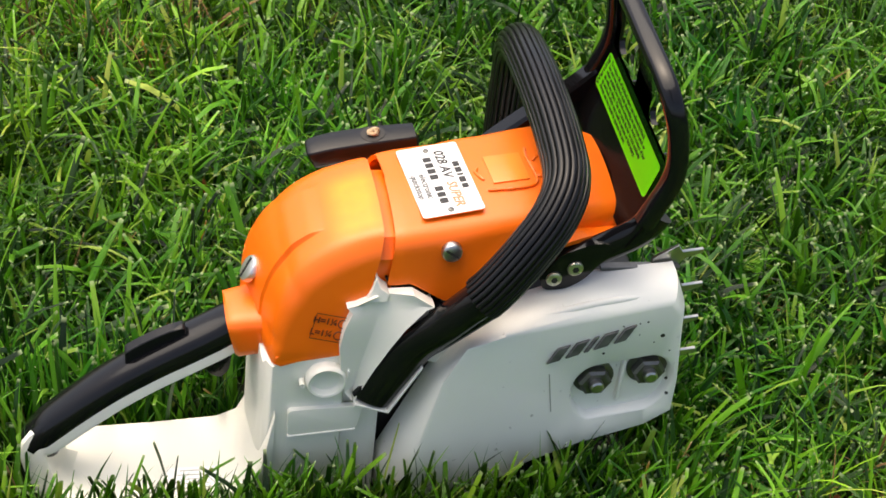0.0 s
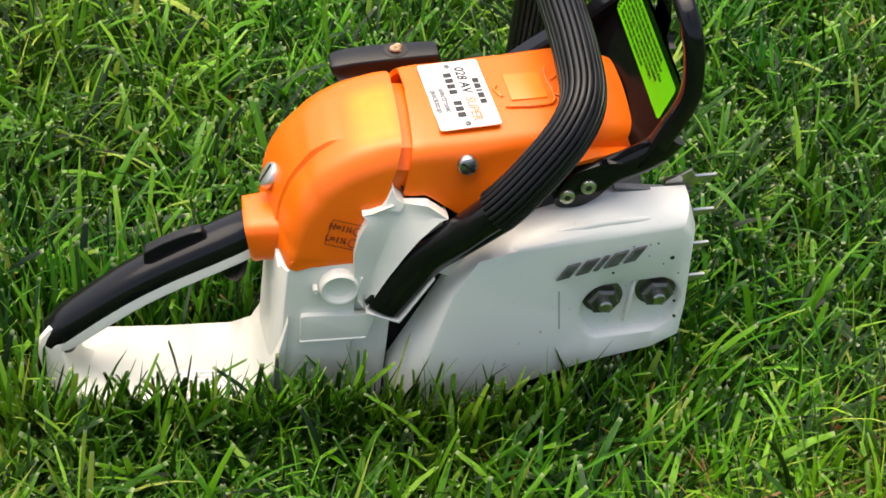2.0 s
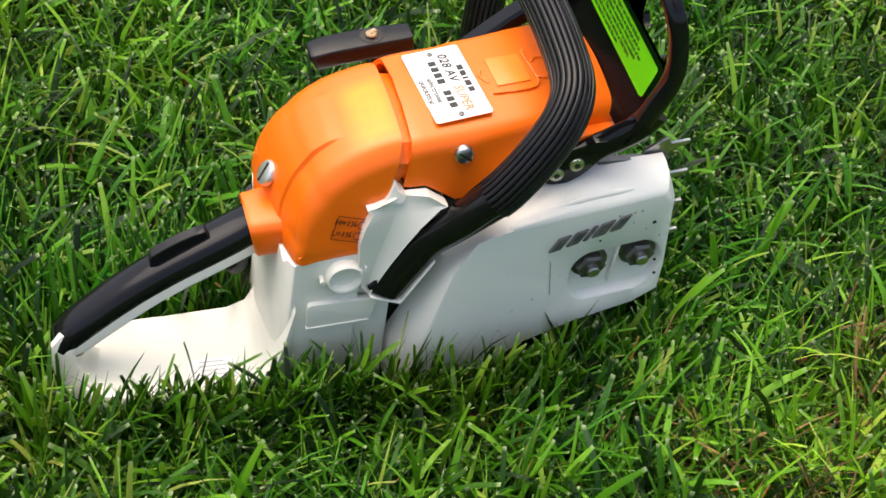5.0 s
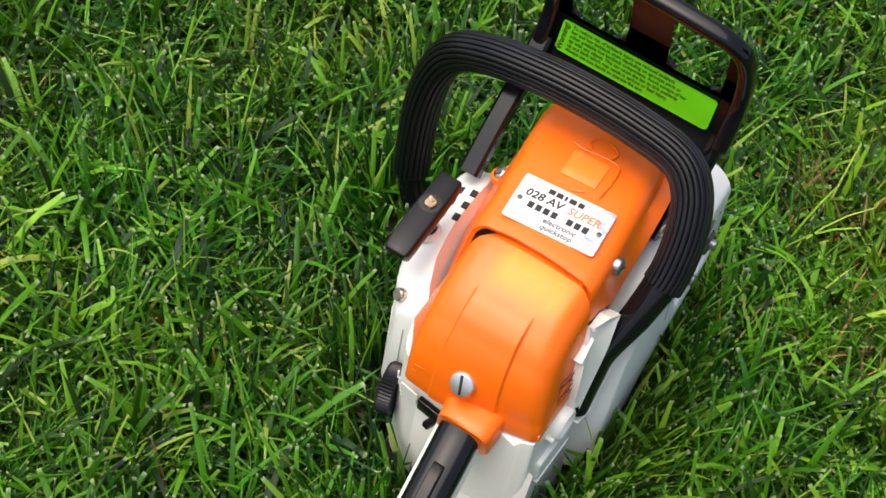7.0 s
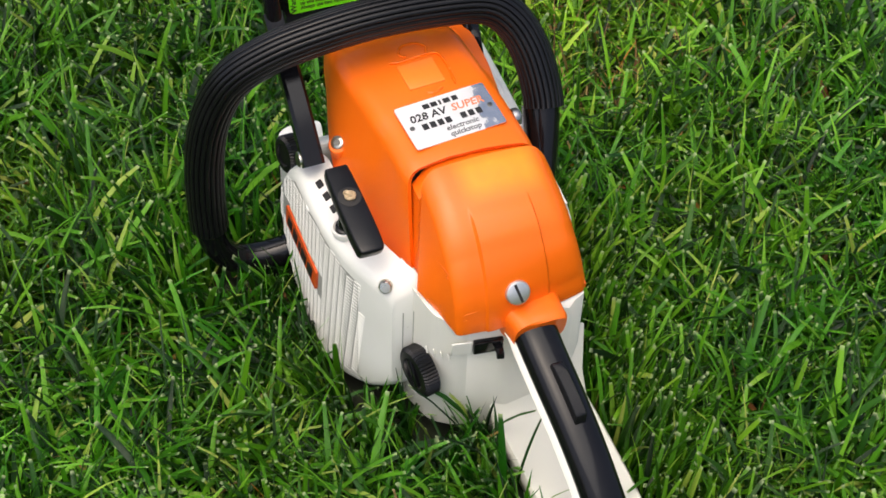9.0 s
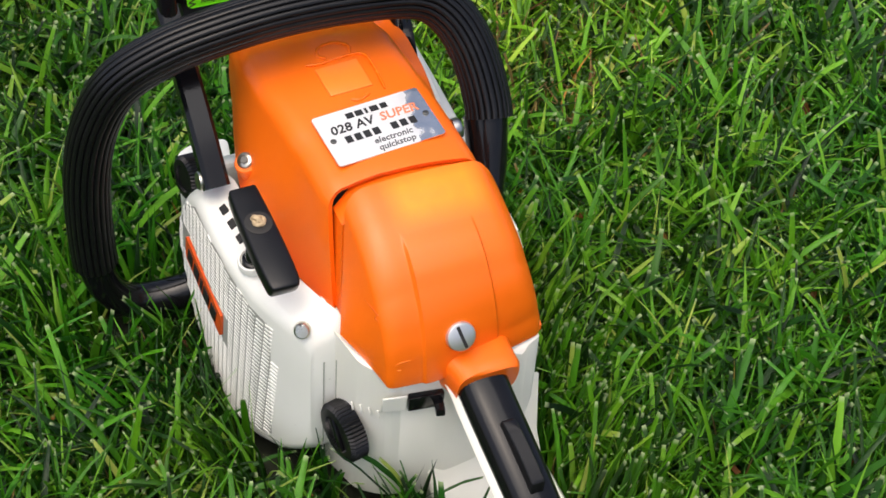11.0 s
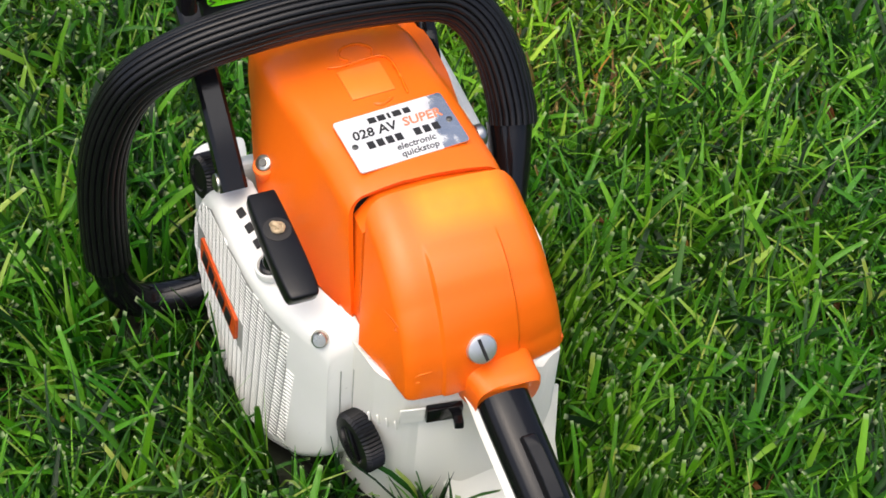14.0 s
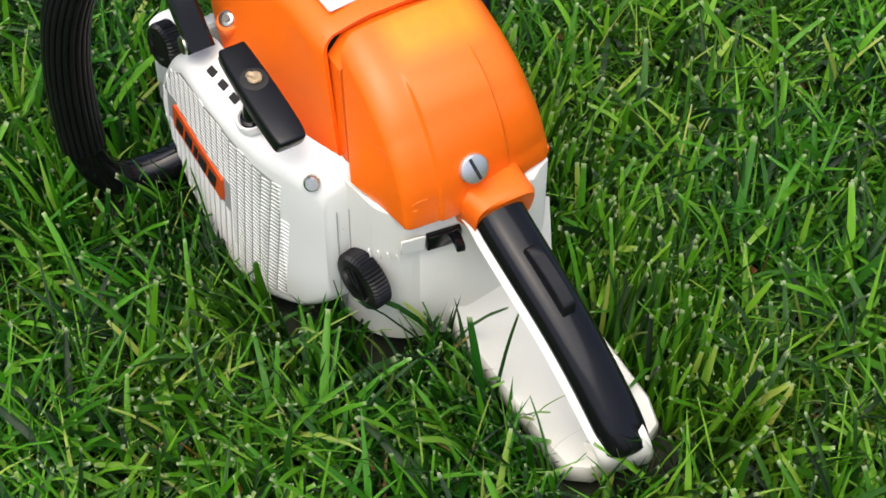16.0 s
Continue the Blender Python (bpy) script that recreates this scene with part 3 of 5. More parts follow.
# ---- rear housing ----
house_plan = [(0.1815, -0.046), (0.2120, -0.0461), (0.2190, -0.046), (0.2360, -0.046), (0.2360, 0.060), (0.2060, 0.066), (0.1800, 0.058), (0.1700, 0.044), (0.1660, 0.012), (0.1685, -0.028), (0.1740, -0.0425)]
house_bm = prism(rounded(house_plan, 0.006, 3), -0.036, 0.0800, 0.0015, 2, "z")
for v in house_bm.verts:
    if v.co.z > 0.07:
        k = min(1.0, max(0.0, (-v.co.y - 0.020) / 0.012))
        v.co.z += k * (0.0735 + 0.43 * (min(v.co.x, 0.212) - 0.1755) - 0.080)
        if v.co.x < 0.176 and -0.032 < v.co.y < 0.02:
            v.co.z -= 0.006
        if v.co.x > 0.214 and v.co.y < -0.03:
            v.co.y = -0.034
        elif v.co.y < -0.0408:
            v.co.y = -0.0408
        if v.co.y > 0.02:
            v.co.z = min(0.0885, max(0.0740, 0.0745 + 0.44 * (v.co.x - 0.1633)))
    elif v.co.z < -0.03 and v.co.y > 0:
        v.co.z += 0.013 * min(1.0, v.co.y / 0.03)
housing = part("rear_housing", house_bm, CREAM, saw, "cream-white moulded fuel tank housing", 40)
# recessed panel on the right wall and its rim
panel = part("panel", prism(rounded([(0.1835, 0.0232), (0.2225, 0.0265), (0.2255, 0.0440), (0.1830, 0.0425)], 0.003), -0.0455, -0.0415, 0.0004), CREAM, housing)
part("rim", prism([(0.1835, 0.0222), (0.2215, 0.0255), (0.2220, 0.0266), (0.1835, 0.0233)], -0.0462, -0.0425, 0.0003, 1), CREAM, panel)
# round knob on the right wall
choke_bm = lathe((0.2030, -0.0455, 0.0645), (0, -1, 0), [(-0.0060, 0.0114), (0, 0.0114), (0.0016, 0.0111), (0.0026, 0.0102), (0.0022, 0.0090), (-0.0012, 0.0076), (-0.0016, 0.0060)], 40)
part("start_knob", choke_bm, CREAM, housing, "round cream knob with a dished face")
part("position_mark", lathe((0.1898, -0.0460, 0.0625), (0, -1, 0), [(-0.0050, 0.0017), (0.0008, 0.0017), (0.0008, 0.0009), (0.0001, 0.0009)], 16), CREAM, housing, "raised ring mark")
part("position_mark", block((0.0012, 0.0040, 0.0055), Matrix.Translation((0.2150, -0.0440, 0.0690)) @ pose(0, 0, 0, 0, 4, 0), 0.0003, 1), CREAM, housing, "raised bar mark")

# right mounting bracket, white, beside the grip foot
def build_mount():
    """A concave web between the housing and the handle foot."""
    #       left x, z         fold x, z         right x, z
    lines = [(0.2185, 0.0490, 0.2190, 0.0482, 0.2195, 0.0474), (0.2140, 0.0555, 0.2198, 0.0563, 0.2240, 0.0590), (0.2107, 0.0723, 0.2230, 0.0745, 0.2295, 0.0720), (0.2090, 0.0893, 0.2265, 0.0905, 0.2377, 0.0885),
             (0.2108, 0.1018, 0.2285, 0.1000, 0.2443, 0.0999), (0.2150, 0.1130, 0.2302, 0.1080, 0.2554, 0.1133), (0.2118, 0.1182, 0.2318, 0.1150, 0.2598, 0.1158), (0.2168, 0.1197, 0.2326, 0.1190, 0.2540, 0.1212), (0.2276, 0.1265, 0.2335, 0.1240, 0.2480, 0.1267)]
    rows = []
    for lx, lz, fx, fz, ex, ez in lines:
        row = []
        for k in range(13):
            t = k / 12
            a, c = max(0.0, 1 - 2 * t), max(0.0, 2 * t - 1)
            if k == 6:
                a = c = 0.03
            b = 1 - a - c
            row.append((a * lx + b * fx + c * ex, -0.0462 * (a + c) - 0.0405 * b, a * lz + b * fz + c * ez))
        row += [(ex + 0.0004, -0.0440, ez), (ex, -0.0385, ez - 0.0004), (lx, -0.0385, lz - 0.0004)]
        rows.append(row)
    return rings(rows, True, True, True)


bracket = part("handle_mount", build_mount(), CREAM, saw, "cream-white bracket that holds the front handle", 22)
part("spike", prism([(0.2215, 0.1200), (0.2250, 0.1290), (0.2275, 0.1400), (0.2283, 0.1395), (0.2302, 0.1318), (0.2350, 0.1266), (0.2340, 0.1200)], -0.0442, -0.0340, 0.0006, 1), CREAM, bracket)
part("channel", prism([(0.2192, 0.0476), (0.2386, 0.0399), (0.2559, 0.0729), (0.2600, 0.1130), (0.2437, 0.0930)], -0.0370, -0.0300, 0.0006, 1), CREAM, bracket)
part("mount_lip", prism([(0.2192, 0.0476), (0.2396, 0.0399), (0.2565, 0.0740), (0.2553, 0.0748), (0.2388, 0.0418), (0.2198, 0.0490)], -0.0492, -0.0365, 0.0004, 1), CREAM, bracket)
# the bracket's upper end leans in under the covers
for ob in [bracket, *bracket.children]:
    for v in ob.data.vertices:
        v.co.y += 0.20 * max(0.0, v.co.z - 0.098)
        v.co.z -= 0.33 * max(0.0, v.co.z - 0.108)
part("crankcase_rib", prism([(0.2600, 0.0650), (0.2715, 0.0610), (0.2760, 0.0680), (0.2815, 0.0915), (0.2710, 0.0880)], -0.0340, -0.0280, 0.0010, 1), CREAM, saw, "cream-white rib of the crankcase")

# ---- clutch cover ----
cov_out = [(0.2520, -0.0270), (0.2977, -0.0200), (0.3205, 0.0000), (0.3525, 0.0150), (0.3900, 0.0275), (0.4045, 0.0380), (0.4040, 0.0600), (0.4013, 0.0818), (0.3975, 0.1130), (0.3915, 0.1205), (0.3488, 0.1116), (0.2987, 0.1013), (0.2773, 0.0937), (0.2675, 0.0709), (0.2562, 0.0058)]
cov_in = [(0.2380, -0.0300), (0.2990, -0.0230), (0.3215, -0.0030), (0.3535, 0.0120), (0.3925, 0.0245), (0.4080, 0.0365), (0.4078, 0.0600), (0.4058, 0.0850), (0.4035, 0.1130), (0.3965, 0.1300), (0.3487, 0.1255), (0.2965, 0.1050), (0.2805, 0.0911), (0.2635, 0.0600), (0.2385, -0.0010)]


def build_clutch_cover():
    rows = [[(a, -0.0300, b) for a, b in cov_in]]
    for f, y in ((0.0, -0.0370), (0.12, -0.0440), (0.36, -0.0500), (0.66, -0.0543), (0.90, -0.0562)):
        rows.append([(a + (c - a) * f, y, b + (d - b) * f) for (a, b), (c, d) in zip(cov_in, cov_out)])
    c = Vector((0.325, 0, 0.055))
    rows.append([(a + (c.x - a) * 0.02, -0.0565, b + (c.z - b) * 0.02) for a, b in cov_out])
    bm = rings(rows, True, True, False)
    bm.verts.ensure_lookup_table()
    n = len(cov_out)
    rim = bm.verts[-n:]
    # the face has a hole, and behind it a shallow pocket for the nuts
    hole = [bm.verts.new((a, -0.0565, b)) for a, b in POCKET]
    lip = [bm.verts.new((0.3715 + (a - 0.3715) * 0.95, -0.0555, 0.058 + (b - 0.058) * 0.95)) for a, b in POCKET]
    deep = [bm.verts.new((0.3715 + (a - 0.3715) * 0.90, -0.0505, 0.058 + (b - 0.058) * 0.90)) for a, b in POCKET]
    edges = [bm.edges.get((rim[i], rim[(i + 1) % n])) for i in range(n)]
    k = len(hole)
    edges += [bm.edges.new((hole[i], hole[(i + 1) % k])) for i in range(k)]
    bmesh.ops.triangle_fill(bm, use_beauty=True, use_dissolve=False, edges=edges)
    for a, b in ((hole, lip), (lip, deep)):
        for i in range(k):
            bm.faces.new((a[i], a[(i + 1) % k], b[(i + 1) % k], b[i]))
    bm.faces.new(deep)
    return bm


POCKET = []
for i in range(36):
    a = 2 * math.pi * (i + 0.5) / 36
    cx, cz = (0.3860, 0.0680) if math.cos(a) > 0 else (0.3565, 0.0620)
    POCKET.append((cx + 0.0160 * math.cos(a), cz - 0.0035 + (0.0190 if math.sin(a) > 0 else 0.0250) * math.sin(a)))
cover = part("clutch_cover", build_clutch_cover(), WHITE, saw, "white painted metal clutch cover, chipped at its edges", 42)
part("web", prism([(0.3700, 0.0450), (0.3722, 0.0455), (0.3727, 0.0800), (0.3705, 0.0795)], -0.0545, -0.0500, 0.0006, 1), WHITE, cover)
for cx, cz in ((0.3551, 0.0677), (0.3860, 0.0738)):
    nut = part("bar_nut", lathe((cx, -0.0503, cz - 0.004), (0, -1, 0), [(0, 0.0118), (0.0016, 0.0120), (0.0022, 0.0108)], 32), NUT, cover, "dull steel hexagon nut with a flange")
    part("hexagon", lathe((cx, -0.0520, cz - 0.004), (0, -1, 0), [(0, 0.0098), (0.0048, 0.0098), (0.0062, 0.0080)], 6), NUT, nut)
    part("stud", lathe((cx, -0.0575, cz - 0.004), (0, -1, 0), [(0, 0.0042), (0.0040, 0.0042), (0.0048, 0.0032)], 20), STEEL, nut)
# raised maker's mark as plain slanted shapes
for i, (x0, w) in enumerate(((0.3235, 0.0076), (0.3340, 0.0076), (0.3440, 0.0030), (0.3495, 0.0082), (0.3605, 0.0070))):
    z0 = 0.0805 + (x0 - 0.3235) * 0.36
    h, sl = 0.0115, 0.0052
    part("relief_bar", prism([(x0, z0), (x0 + w, z0 + w * 0.36), (x0 + w + sl, z0 + w * 0.36 + h), (x0 + sl, z0 + h)], -0.0583, -0.0565, 0.0006, 1), LOGO, cover)
for x, z, r in ((0.3894, 0.0978, 0.0016), (0.3790, 0.1085, 0.0008), (0.3745, 0.1075, 0.0006), (0.3755, 0.0990, 0.0005), (0.3650, 0.1060, 0.0006), (0.3565, 0.0860, 0.0010), (0.3850, 0.0930, 0.0005), (0.3975, 0.0640, 0.0010), (0.4000, 0.0520, 0.0012), (0.3955, 0.0860, 0.0006)):
    part("paint_chip", lathe((x, -0.0560, z), (0, -1, 0), [(0, r), (0.0006, r * 0.9)], 7), DARK, cover)
part("scored_line", block((0.0006, 0.0004, 0.0300), Matrix.Translation((0.3295, -0.0566, 0.0570)) @ pose(0, 0, 0, 0, -9.6, 0)), SHADE, cover)
part("stiffening_rib", tube(smooth_path([(0.2985, -0.0466, 0.1005), (0.3150, -0.0486, 0.1072), (0.3330, -0.0496, 0.1136), (0.3500, -0.0500, 0.1185), (0.3680, -0.0502, 0.1213), (0.3800, -0.0498, 0.1222)], 4), lambda t: circle(0.0004 + 0.0022 * math.sin(math.pi * min(1.0, max(0.0, t))) ** 0.8, 12)), WHITE, cover, "faint raised rib along the top edge", 60)
for x, y, z, r in ((0.3940, -0.0405, 0.1250, 0.0022), (0.3965, -0.0420, 0.1205, 0.0013), (0.3720, -0.0370, 0.1262, 0.0011), (0.3900, -0.0375, 0.1278, 0.0014), (0.3630, -0.0372, 0.1256, 0.0009)):
    part("rust_spot", lathe((x, y + 0.0012, z - 0.0008), (0, -0.8, 0.6), [(0, r), (0.0016, r * 0.9), (0.0019, r * 0.4)], 7), RUST, cover)
# ---- spiked bumper ----
spike_bm = bmesh.new()
spikes = [(0.3850, 0.0200), (0.4100, 0.0320)]
for x, z in ((0.4246, 0.0592), (0.4216, 0.0846), (0.4191, 0.1106), (0.4147, 0.1360)):
    spikes += [(x - 0.0150, z - 0.0110), (x - 0.0100, z - 0.0055), (x, z - 0.0018), (x - 0.0002, z + 0.0008), (x - 0.0125, z - 0.0008), (x - 0.0155, z + 0.0040)]
spikes += [(0.3850, 0.1310)]
prism(spikes, -0.0285, -0.0262, 0.0003, 1, bm=spike_bm)
bumper = part("spiked_bumper", spike_bm, STEEL, saw, "steel bumper plate with worn spikes")
part("top_strip", prism([(0.3545, 0.1262), (0.4010, 0.1248), (0.4012, 0.1272), (0.3540, 0.1288)], -0.0325, -0.0270, 0.0004, 1), NUT, bumper, "dark worn steel strip")

# the cover and bumper lean slightly inwards towards the front
IN = 0.055
LEAN = Matrix(((1 + 0.36 * IN, 0, 0, -0.36 * IN * 0.2353), (IN, 1, 0, -IN * 0.2353), (-0.95 * IN, 0, 1, 0.95 * IN * 0.2353), (0, 0, 0, 1)))
for ob in [cover, bumper, *cover.children_recursive, *bumper.children_recursive]:
    ob.data.transform(LEAN)

# ---- engine ----
part("engine_block", prism(rounded([(0.236, -0.020), (0.395, 0.000), (0.396, 0.080), (0.340, 0.100), (0.236, 0.116)], 0.006), -0.024, 0.050, 0.003, 1), DARK, saw, "dark engine casing between the covers")
for i in range(5):
    part("cooling_fin", prism([(0.242 + i * 0.0055, 0.098), (0.2445 + i * 0.0055, 0.098), (0.2445 + i * 0.0055, 0.124), (0.242 + i * 0.0055, 0.124)], -0.0272, -0.0200, 0.0003, 1), BLACK, saw)

# ---- front handle ----
bar_pts = [(0.2295, -0.0435, 0.0475), (0.2400, -0.0435, 0.0660), (0.2510, -0.0440, 0.0845), (0.2625, -0.0475, 0.1010), (0.2740, -0.0520, 0.1180), (0.2875, -0.0555, 0.1360), (0.3050, -0.0525, 0.1600), (0.3190, -0.0435, 0.1770), (0.3270, -0.0270, 0.1870), (0.3290, 0.0060, 0.1915), (0.3290, 0.0440, 0.1930), (0.3300, 0.0780, 0.1890),
           (0.3325, 0.1090, 0.1800), (0.3360, 0.1330, 0.1640), (0.3395, 0.1460, 0.1390), (0.3415, 0.1530, 0.1080), (0.3425, 0.1555, 0.0700), (0.3425, 0.1540, 0.0240), (0.3425, 0.1470, 0.0020), (0.3420, 0.1350, -0.0090), (0.3400, 0.1150, -0.0100), (0.3370, 0.0880, -0.0030)]
bar_path = smooth_path(bar_pts, 6)


def bar_core(t):
    k = min(1.0, max(0.0, (0.16 - t) / 0.08))
    end = min(1.0, max(0.0, (t - 0.86) / 0.03))
    return circle(0.0100 + 0.0015 * k + 0.0005 * end, 20, ry=0.0100 - 0.0040 * k)


front_handle = part("front_handle", tube(bar_path, bar_core, up=(0, 1, 0)), BLACK, saw, "black bent tube handle")
i0, i1 = 28, 102
SLEEVE = [((0.0130 if i % 6 in (1, 2, 3) else 0.0127 if i % 6 in (0, 4) else 0.0116), 2 * math.pi * i / 132) for i in range(132)]
part("ribbed_grip", tube(bar_path[i0:i1], lambda t: [(r * math.cos(a), r * math.sin(a)) for r, a in SLEEVE], up=(0, 1, 0)), RUBBER, front_handle, "black ribbed rubber sleeve", 30)
foot = smooth_path([(0.2285, -0.0415, 0.0455), (0.2400, -0.0418, 0.0655), (0.2510, -0.0425, 0.0845), (0.2630, -0.0462, 0.0995), (0.2750, -0.0500, 0.1150), (0.2860, -0.0528, 0.1285)], 4)


def foot_section(t):
    rx, ry = 0.0108, 0.0048 + 0.0052 * t
    return [(rx * math.copysign(abs(math.cos(a)) ** 0.6, math.cos(a)), ry * math.copysign(abs(math.sin(a)) ** 0.6, math.sin(a))) for a in [2 * math.pi * i / 24 for i in range(24)]]


part("handle_foot", tube(foot, foot_section, up=(0, 1, 0)), BLACK, front_handle, "flattened black foot of the handle")

# ---- hand guard ----
def guard_x(z):
    return lerp([(0.120, 0.345), (0.150, 0.364), (0.172, 0.3755), (0.192, 0.3815), (0.215, 0.3815), (0.240, 0.3745), (0.262, 0.3660)], z)[0]


def guard_sheet():
    """A bent plate with two windows, as a lattice of cells of which the windows stay open."""
    ys = [-0.0400, -0.0345, -0.0245, -0.0090, 0.0145, 0.0160, 0.0400, 0.0435, 0.0600, 0.0830, 0.0880, 0.0970]
    zs = [0.1480, 0.1600, 0.1700, 0.1930, 0.1960, 0.1985, 0.2100, 0.2240, 0.2330, 0.2385, 0.2415, 0.2480]
    bm = bmesh.new()
    vs = {}
    for i, y in enumerate(ys):
        for j, z in enumerate(zs):
            yy = y + (0.010 * ((z - 0.225) / 0.03) ** 2 * (1 if i == 0 else -1) if z > 0.225 and i in (0, len(ys) - 1) else 0.0)
            vs[i, j] = bm.verts.new((guard_x(z), yy, z))
    for i in range(len(ys) - 1):
        for j in range(len(zs) - 1):
            yc, zc = (ys[i] + ys[i + 1]) / 2, (zs[j] + zs[j + 1]) / 2
            if 0.1957 < zc < 0.2416 and (-0.0246 < yc < 0.0146 or 0.0434 < yc < 0.0831):
                continue
            bm.faces.new((vs[i, j], vs[i + 1, j], vs[i + 1, j + 1], vs[i, j + 1]))
    bmesh.ops.solidify(bm, geom=bm.faces[:], thickness=0.0045)
    return bm


guard = part("hand_guard", guard_sheet(), BLACK, saw, "glossy black plastic hand guard with two windows and a green sticker", 50)
# rounded window corners
for y0, y1 in ((-0.0245, 0.0145), (0.0435, 0.0830)):
    for y, sy in ((y0, 1), (y1, -1)):
        for z, sz in ((0.1960, 1), (0.2415, -1)):
            arc = [(y - sy * 0.001, z - sz * 0.001)] + [(y + sy * 0.007 * (1 - math.sin(a)), z + sz * 0.007 * (1 - math.cos(a))) for a in [math.pi / 2 * k / 5 for k in range(6)]]
            part("window_corner", rings([[(guard_x(q) + 0.0004, p, q) for p, q in arc], [(guard_x(q) + 0.0038, p, q) for p, q in arc]], True, True, True), BLACK, guard)
rim_pts = [(guard_x(0.165) - 0.001, -0.0385, 0.1650), (guard_x(0.195), -0.0385, 0.1950), (guard_x(0.221), -0.0372, 0.2210), (guard_x(0.238), -0.0328, 0.2385), (guard_x(0.246), -0.0215, 0.2470), (guard_x(0.251), 0.0000, 0.2510), (guard_x(0.253), 0.0300, 0.2530), (guard_x(0.254), 0.0590, 0.2540), (guard_x(0.252), 0.0770, 0.2520), (guard_x(0.241), 0.0890, 0.2410), (guard_x(0.221), 0.0945, 0.2210), (guard_x(0.195), 0.0955, 0.1950), (guard_x(0.165), 0.0955, 0.1650)]
part("rim", tube(smooth_path(rim_pts, 5), lambda t: [(0.0053 * math.copysign(abs(math.cos(a)) ** 0.6, math.cos(a)), 0.0056 * math.copysign(abs(math.sin(a)) ** 0.6, math.sin(a))) for a in [2 * math.pi * i / 20 for i in range(20)]]), BLACK, guard, "", 60)
part("right_arm", tube(smooth_path([(0.3775, -0.0390, 0.172), (0.3690, -0.0390, 0.1600), (0.3540, -0.0390, 0.1510), (0.3360, -0.0380, 0.1410), (0.3180, -0.0380, 0.1290)], 5), lambda t: circle(0.0100, 16, ry=0.0060), up=(0, 1, 0)), BLACK, guard, "", 60)
part("left_arm", tube(smooth_path([(0.3770, 0.0950, 0.172), (0.3600, 0.0945, 0.1560), (0.3300, 0.0940, 0.1320), (0.3020, 0.0935, 0.1060)], 5), lambda t: [(0.0058 * a, 0.0068 * b) for a, b in ((-1, -0.7), (-0.7, -1), (0.7, -1), (1, -0.7), (1, 0.7), (0.7, 1), (-0.7, 1), (-1, 0.7))], up=(0, 1, 0)), BLACK, guard, "", 30)
part("foot_plate", prism(rounded([(0.3155, 0.1321), (0.3185, 0.1250), (0.3315, 0.1250), (0.3415, 0.1320), (0.3490, 0.1430), (0.3570, 0.1490), (0.3540, 0.1560), (0.3430, 0.1570), (0.3250, 0.1500)], 0.005), -0.0445, -0.0385, 0.0010, 2), BLACK, guard, "black foot plate with two bolts")
for b in ((0.3234, -0.0443, 0.1336), (0.3346, -0.0443, 0.1405)):
    bolt = screw("guard_bolt", b, (0, -1, 0.1), 0.0045, 0.0022, ZINC, guard, False, "bright zinc socket bolt")
    part("socket", lathe((b[0], b[1] - 0.0022, b[2]), (0, -1, 0.1), [(0, 0.0020), (0.0002, 0.0019)], 6), DARK, bolt)
PLATE_LEAN = Matrix(((1 - 0.36 * 0.16, 0, 0, 0.36 * 0.0645), (-0.16, 1, 0, 0.0645), (0.95 * 0.16, 0, 1, -0.95 * 0.0645), (0, 0, 0, 1)))
for ob in guard.children_recursive:
    if ob.name.split(".")[0] in ("foot_plate", "guard_bolt", "socket", "right_arm"):
        ob.data.transform(PLATE_LEAN)
screw("pivot_bolt", (0.3100, 0.0990, 0.1060), (0, 1, 0.1), 0.0052, 0.0030, ZINC, guard, False, "zinc pivot bolt")


def on_guard(y, z, lift):
    return Vector((guard_x(z) - 0.0024 - lift, y, z))


sticker = rings([[on_guard(-0.0260 + e + (0.1110 - 2 * e) * k / 6, z, 0.0006) for k in range(7)] for z, e in ((0.1713, 0.0030), (0.1716, 0.0016), (0.1722, 0.0007), (0.1732, 0.0), (0.178, 0.0), (0.185, 0.0), (0.1905, 0.0), (0.1915, 0.0007), (0.1921, 0.0016), (0.1924, 0.0030))], False, False, False)
bmesh.ops.solidify(sticker, geom=sticker.faces[:], thickness=0.0003)
warning = part("warning_sticker", sticker, GREEN, guard, "bright green warning sticker with dark print")

# ---- starter housing ----


def fan_y(x):
    return lerp([(0.185, 0.066), (0.195, 0.0745), (0.205, 0.0820), (0.215, 0.0880), (0.235, 0.0965), (0.260, 0.1020), (0.285, 0.1035), (0.36, 0.1040)], x)[0]


fan_face = [(0.1980, -0.0020), (0.2150, -0.0200), (0.2530, -0.0340), (0.2900, -0.0330), (0.3250, -0.0190), (0.3440, 0.0100), (0.3480, 0.0300), (0.3440, 0.0520), (0.3310, 0.0770), (0.3120, 0.0925), (0.2635, 0.0935), (0.2080, 0.0885), (0.1980, 0.0800)]


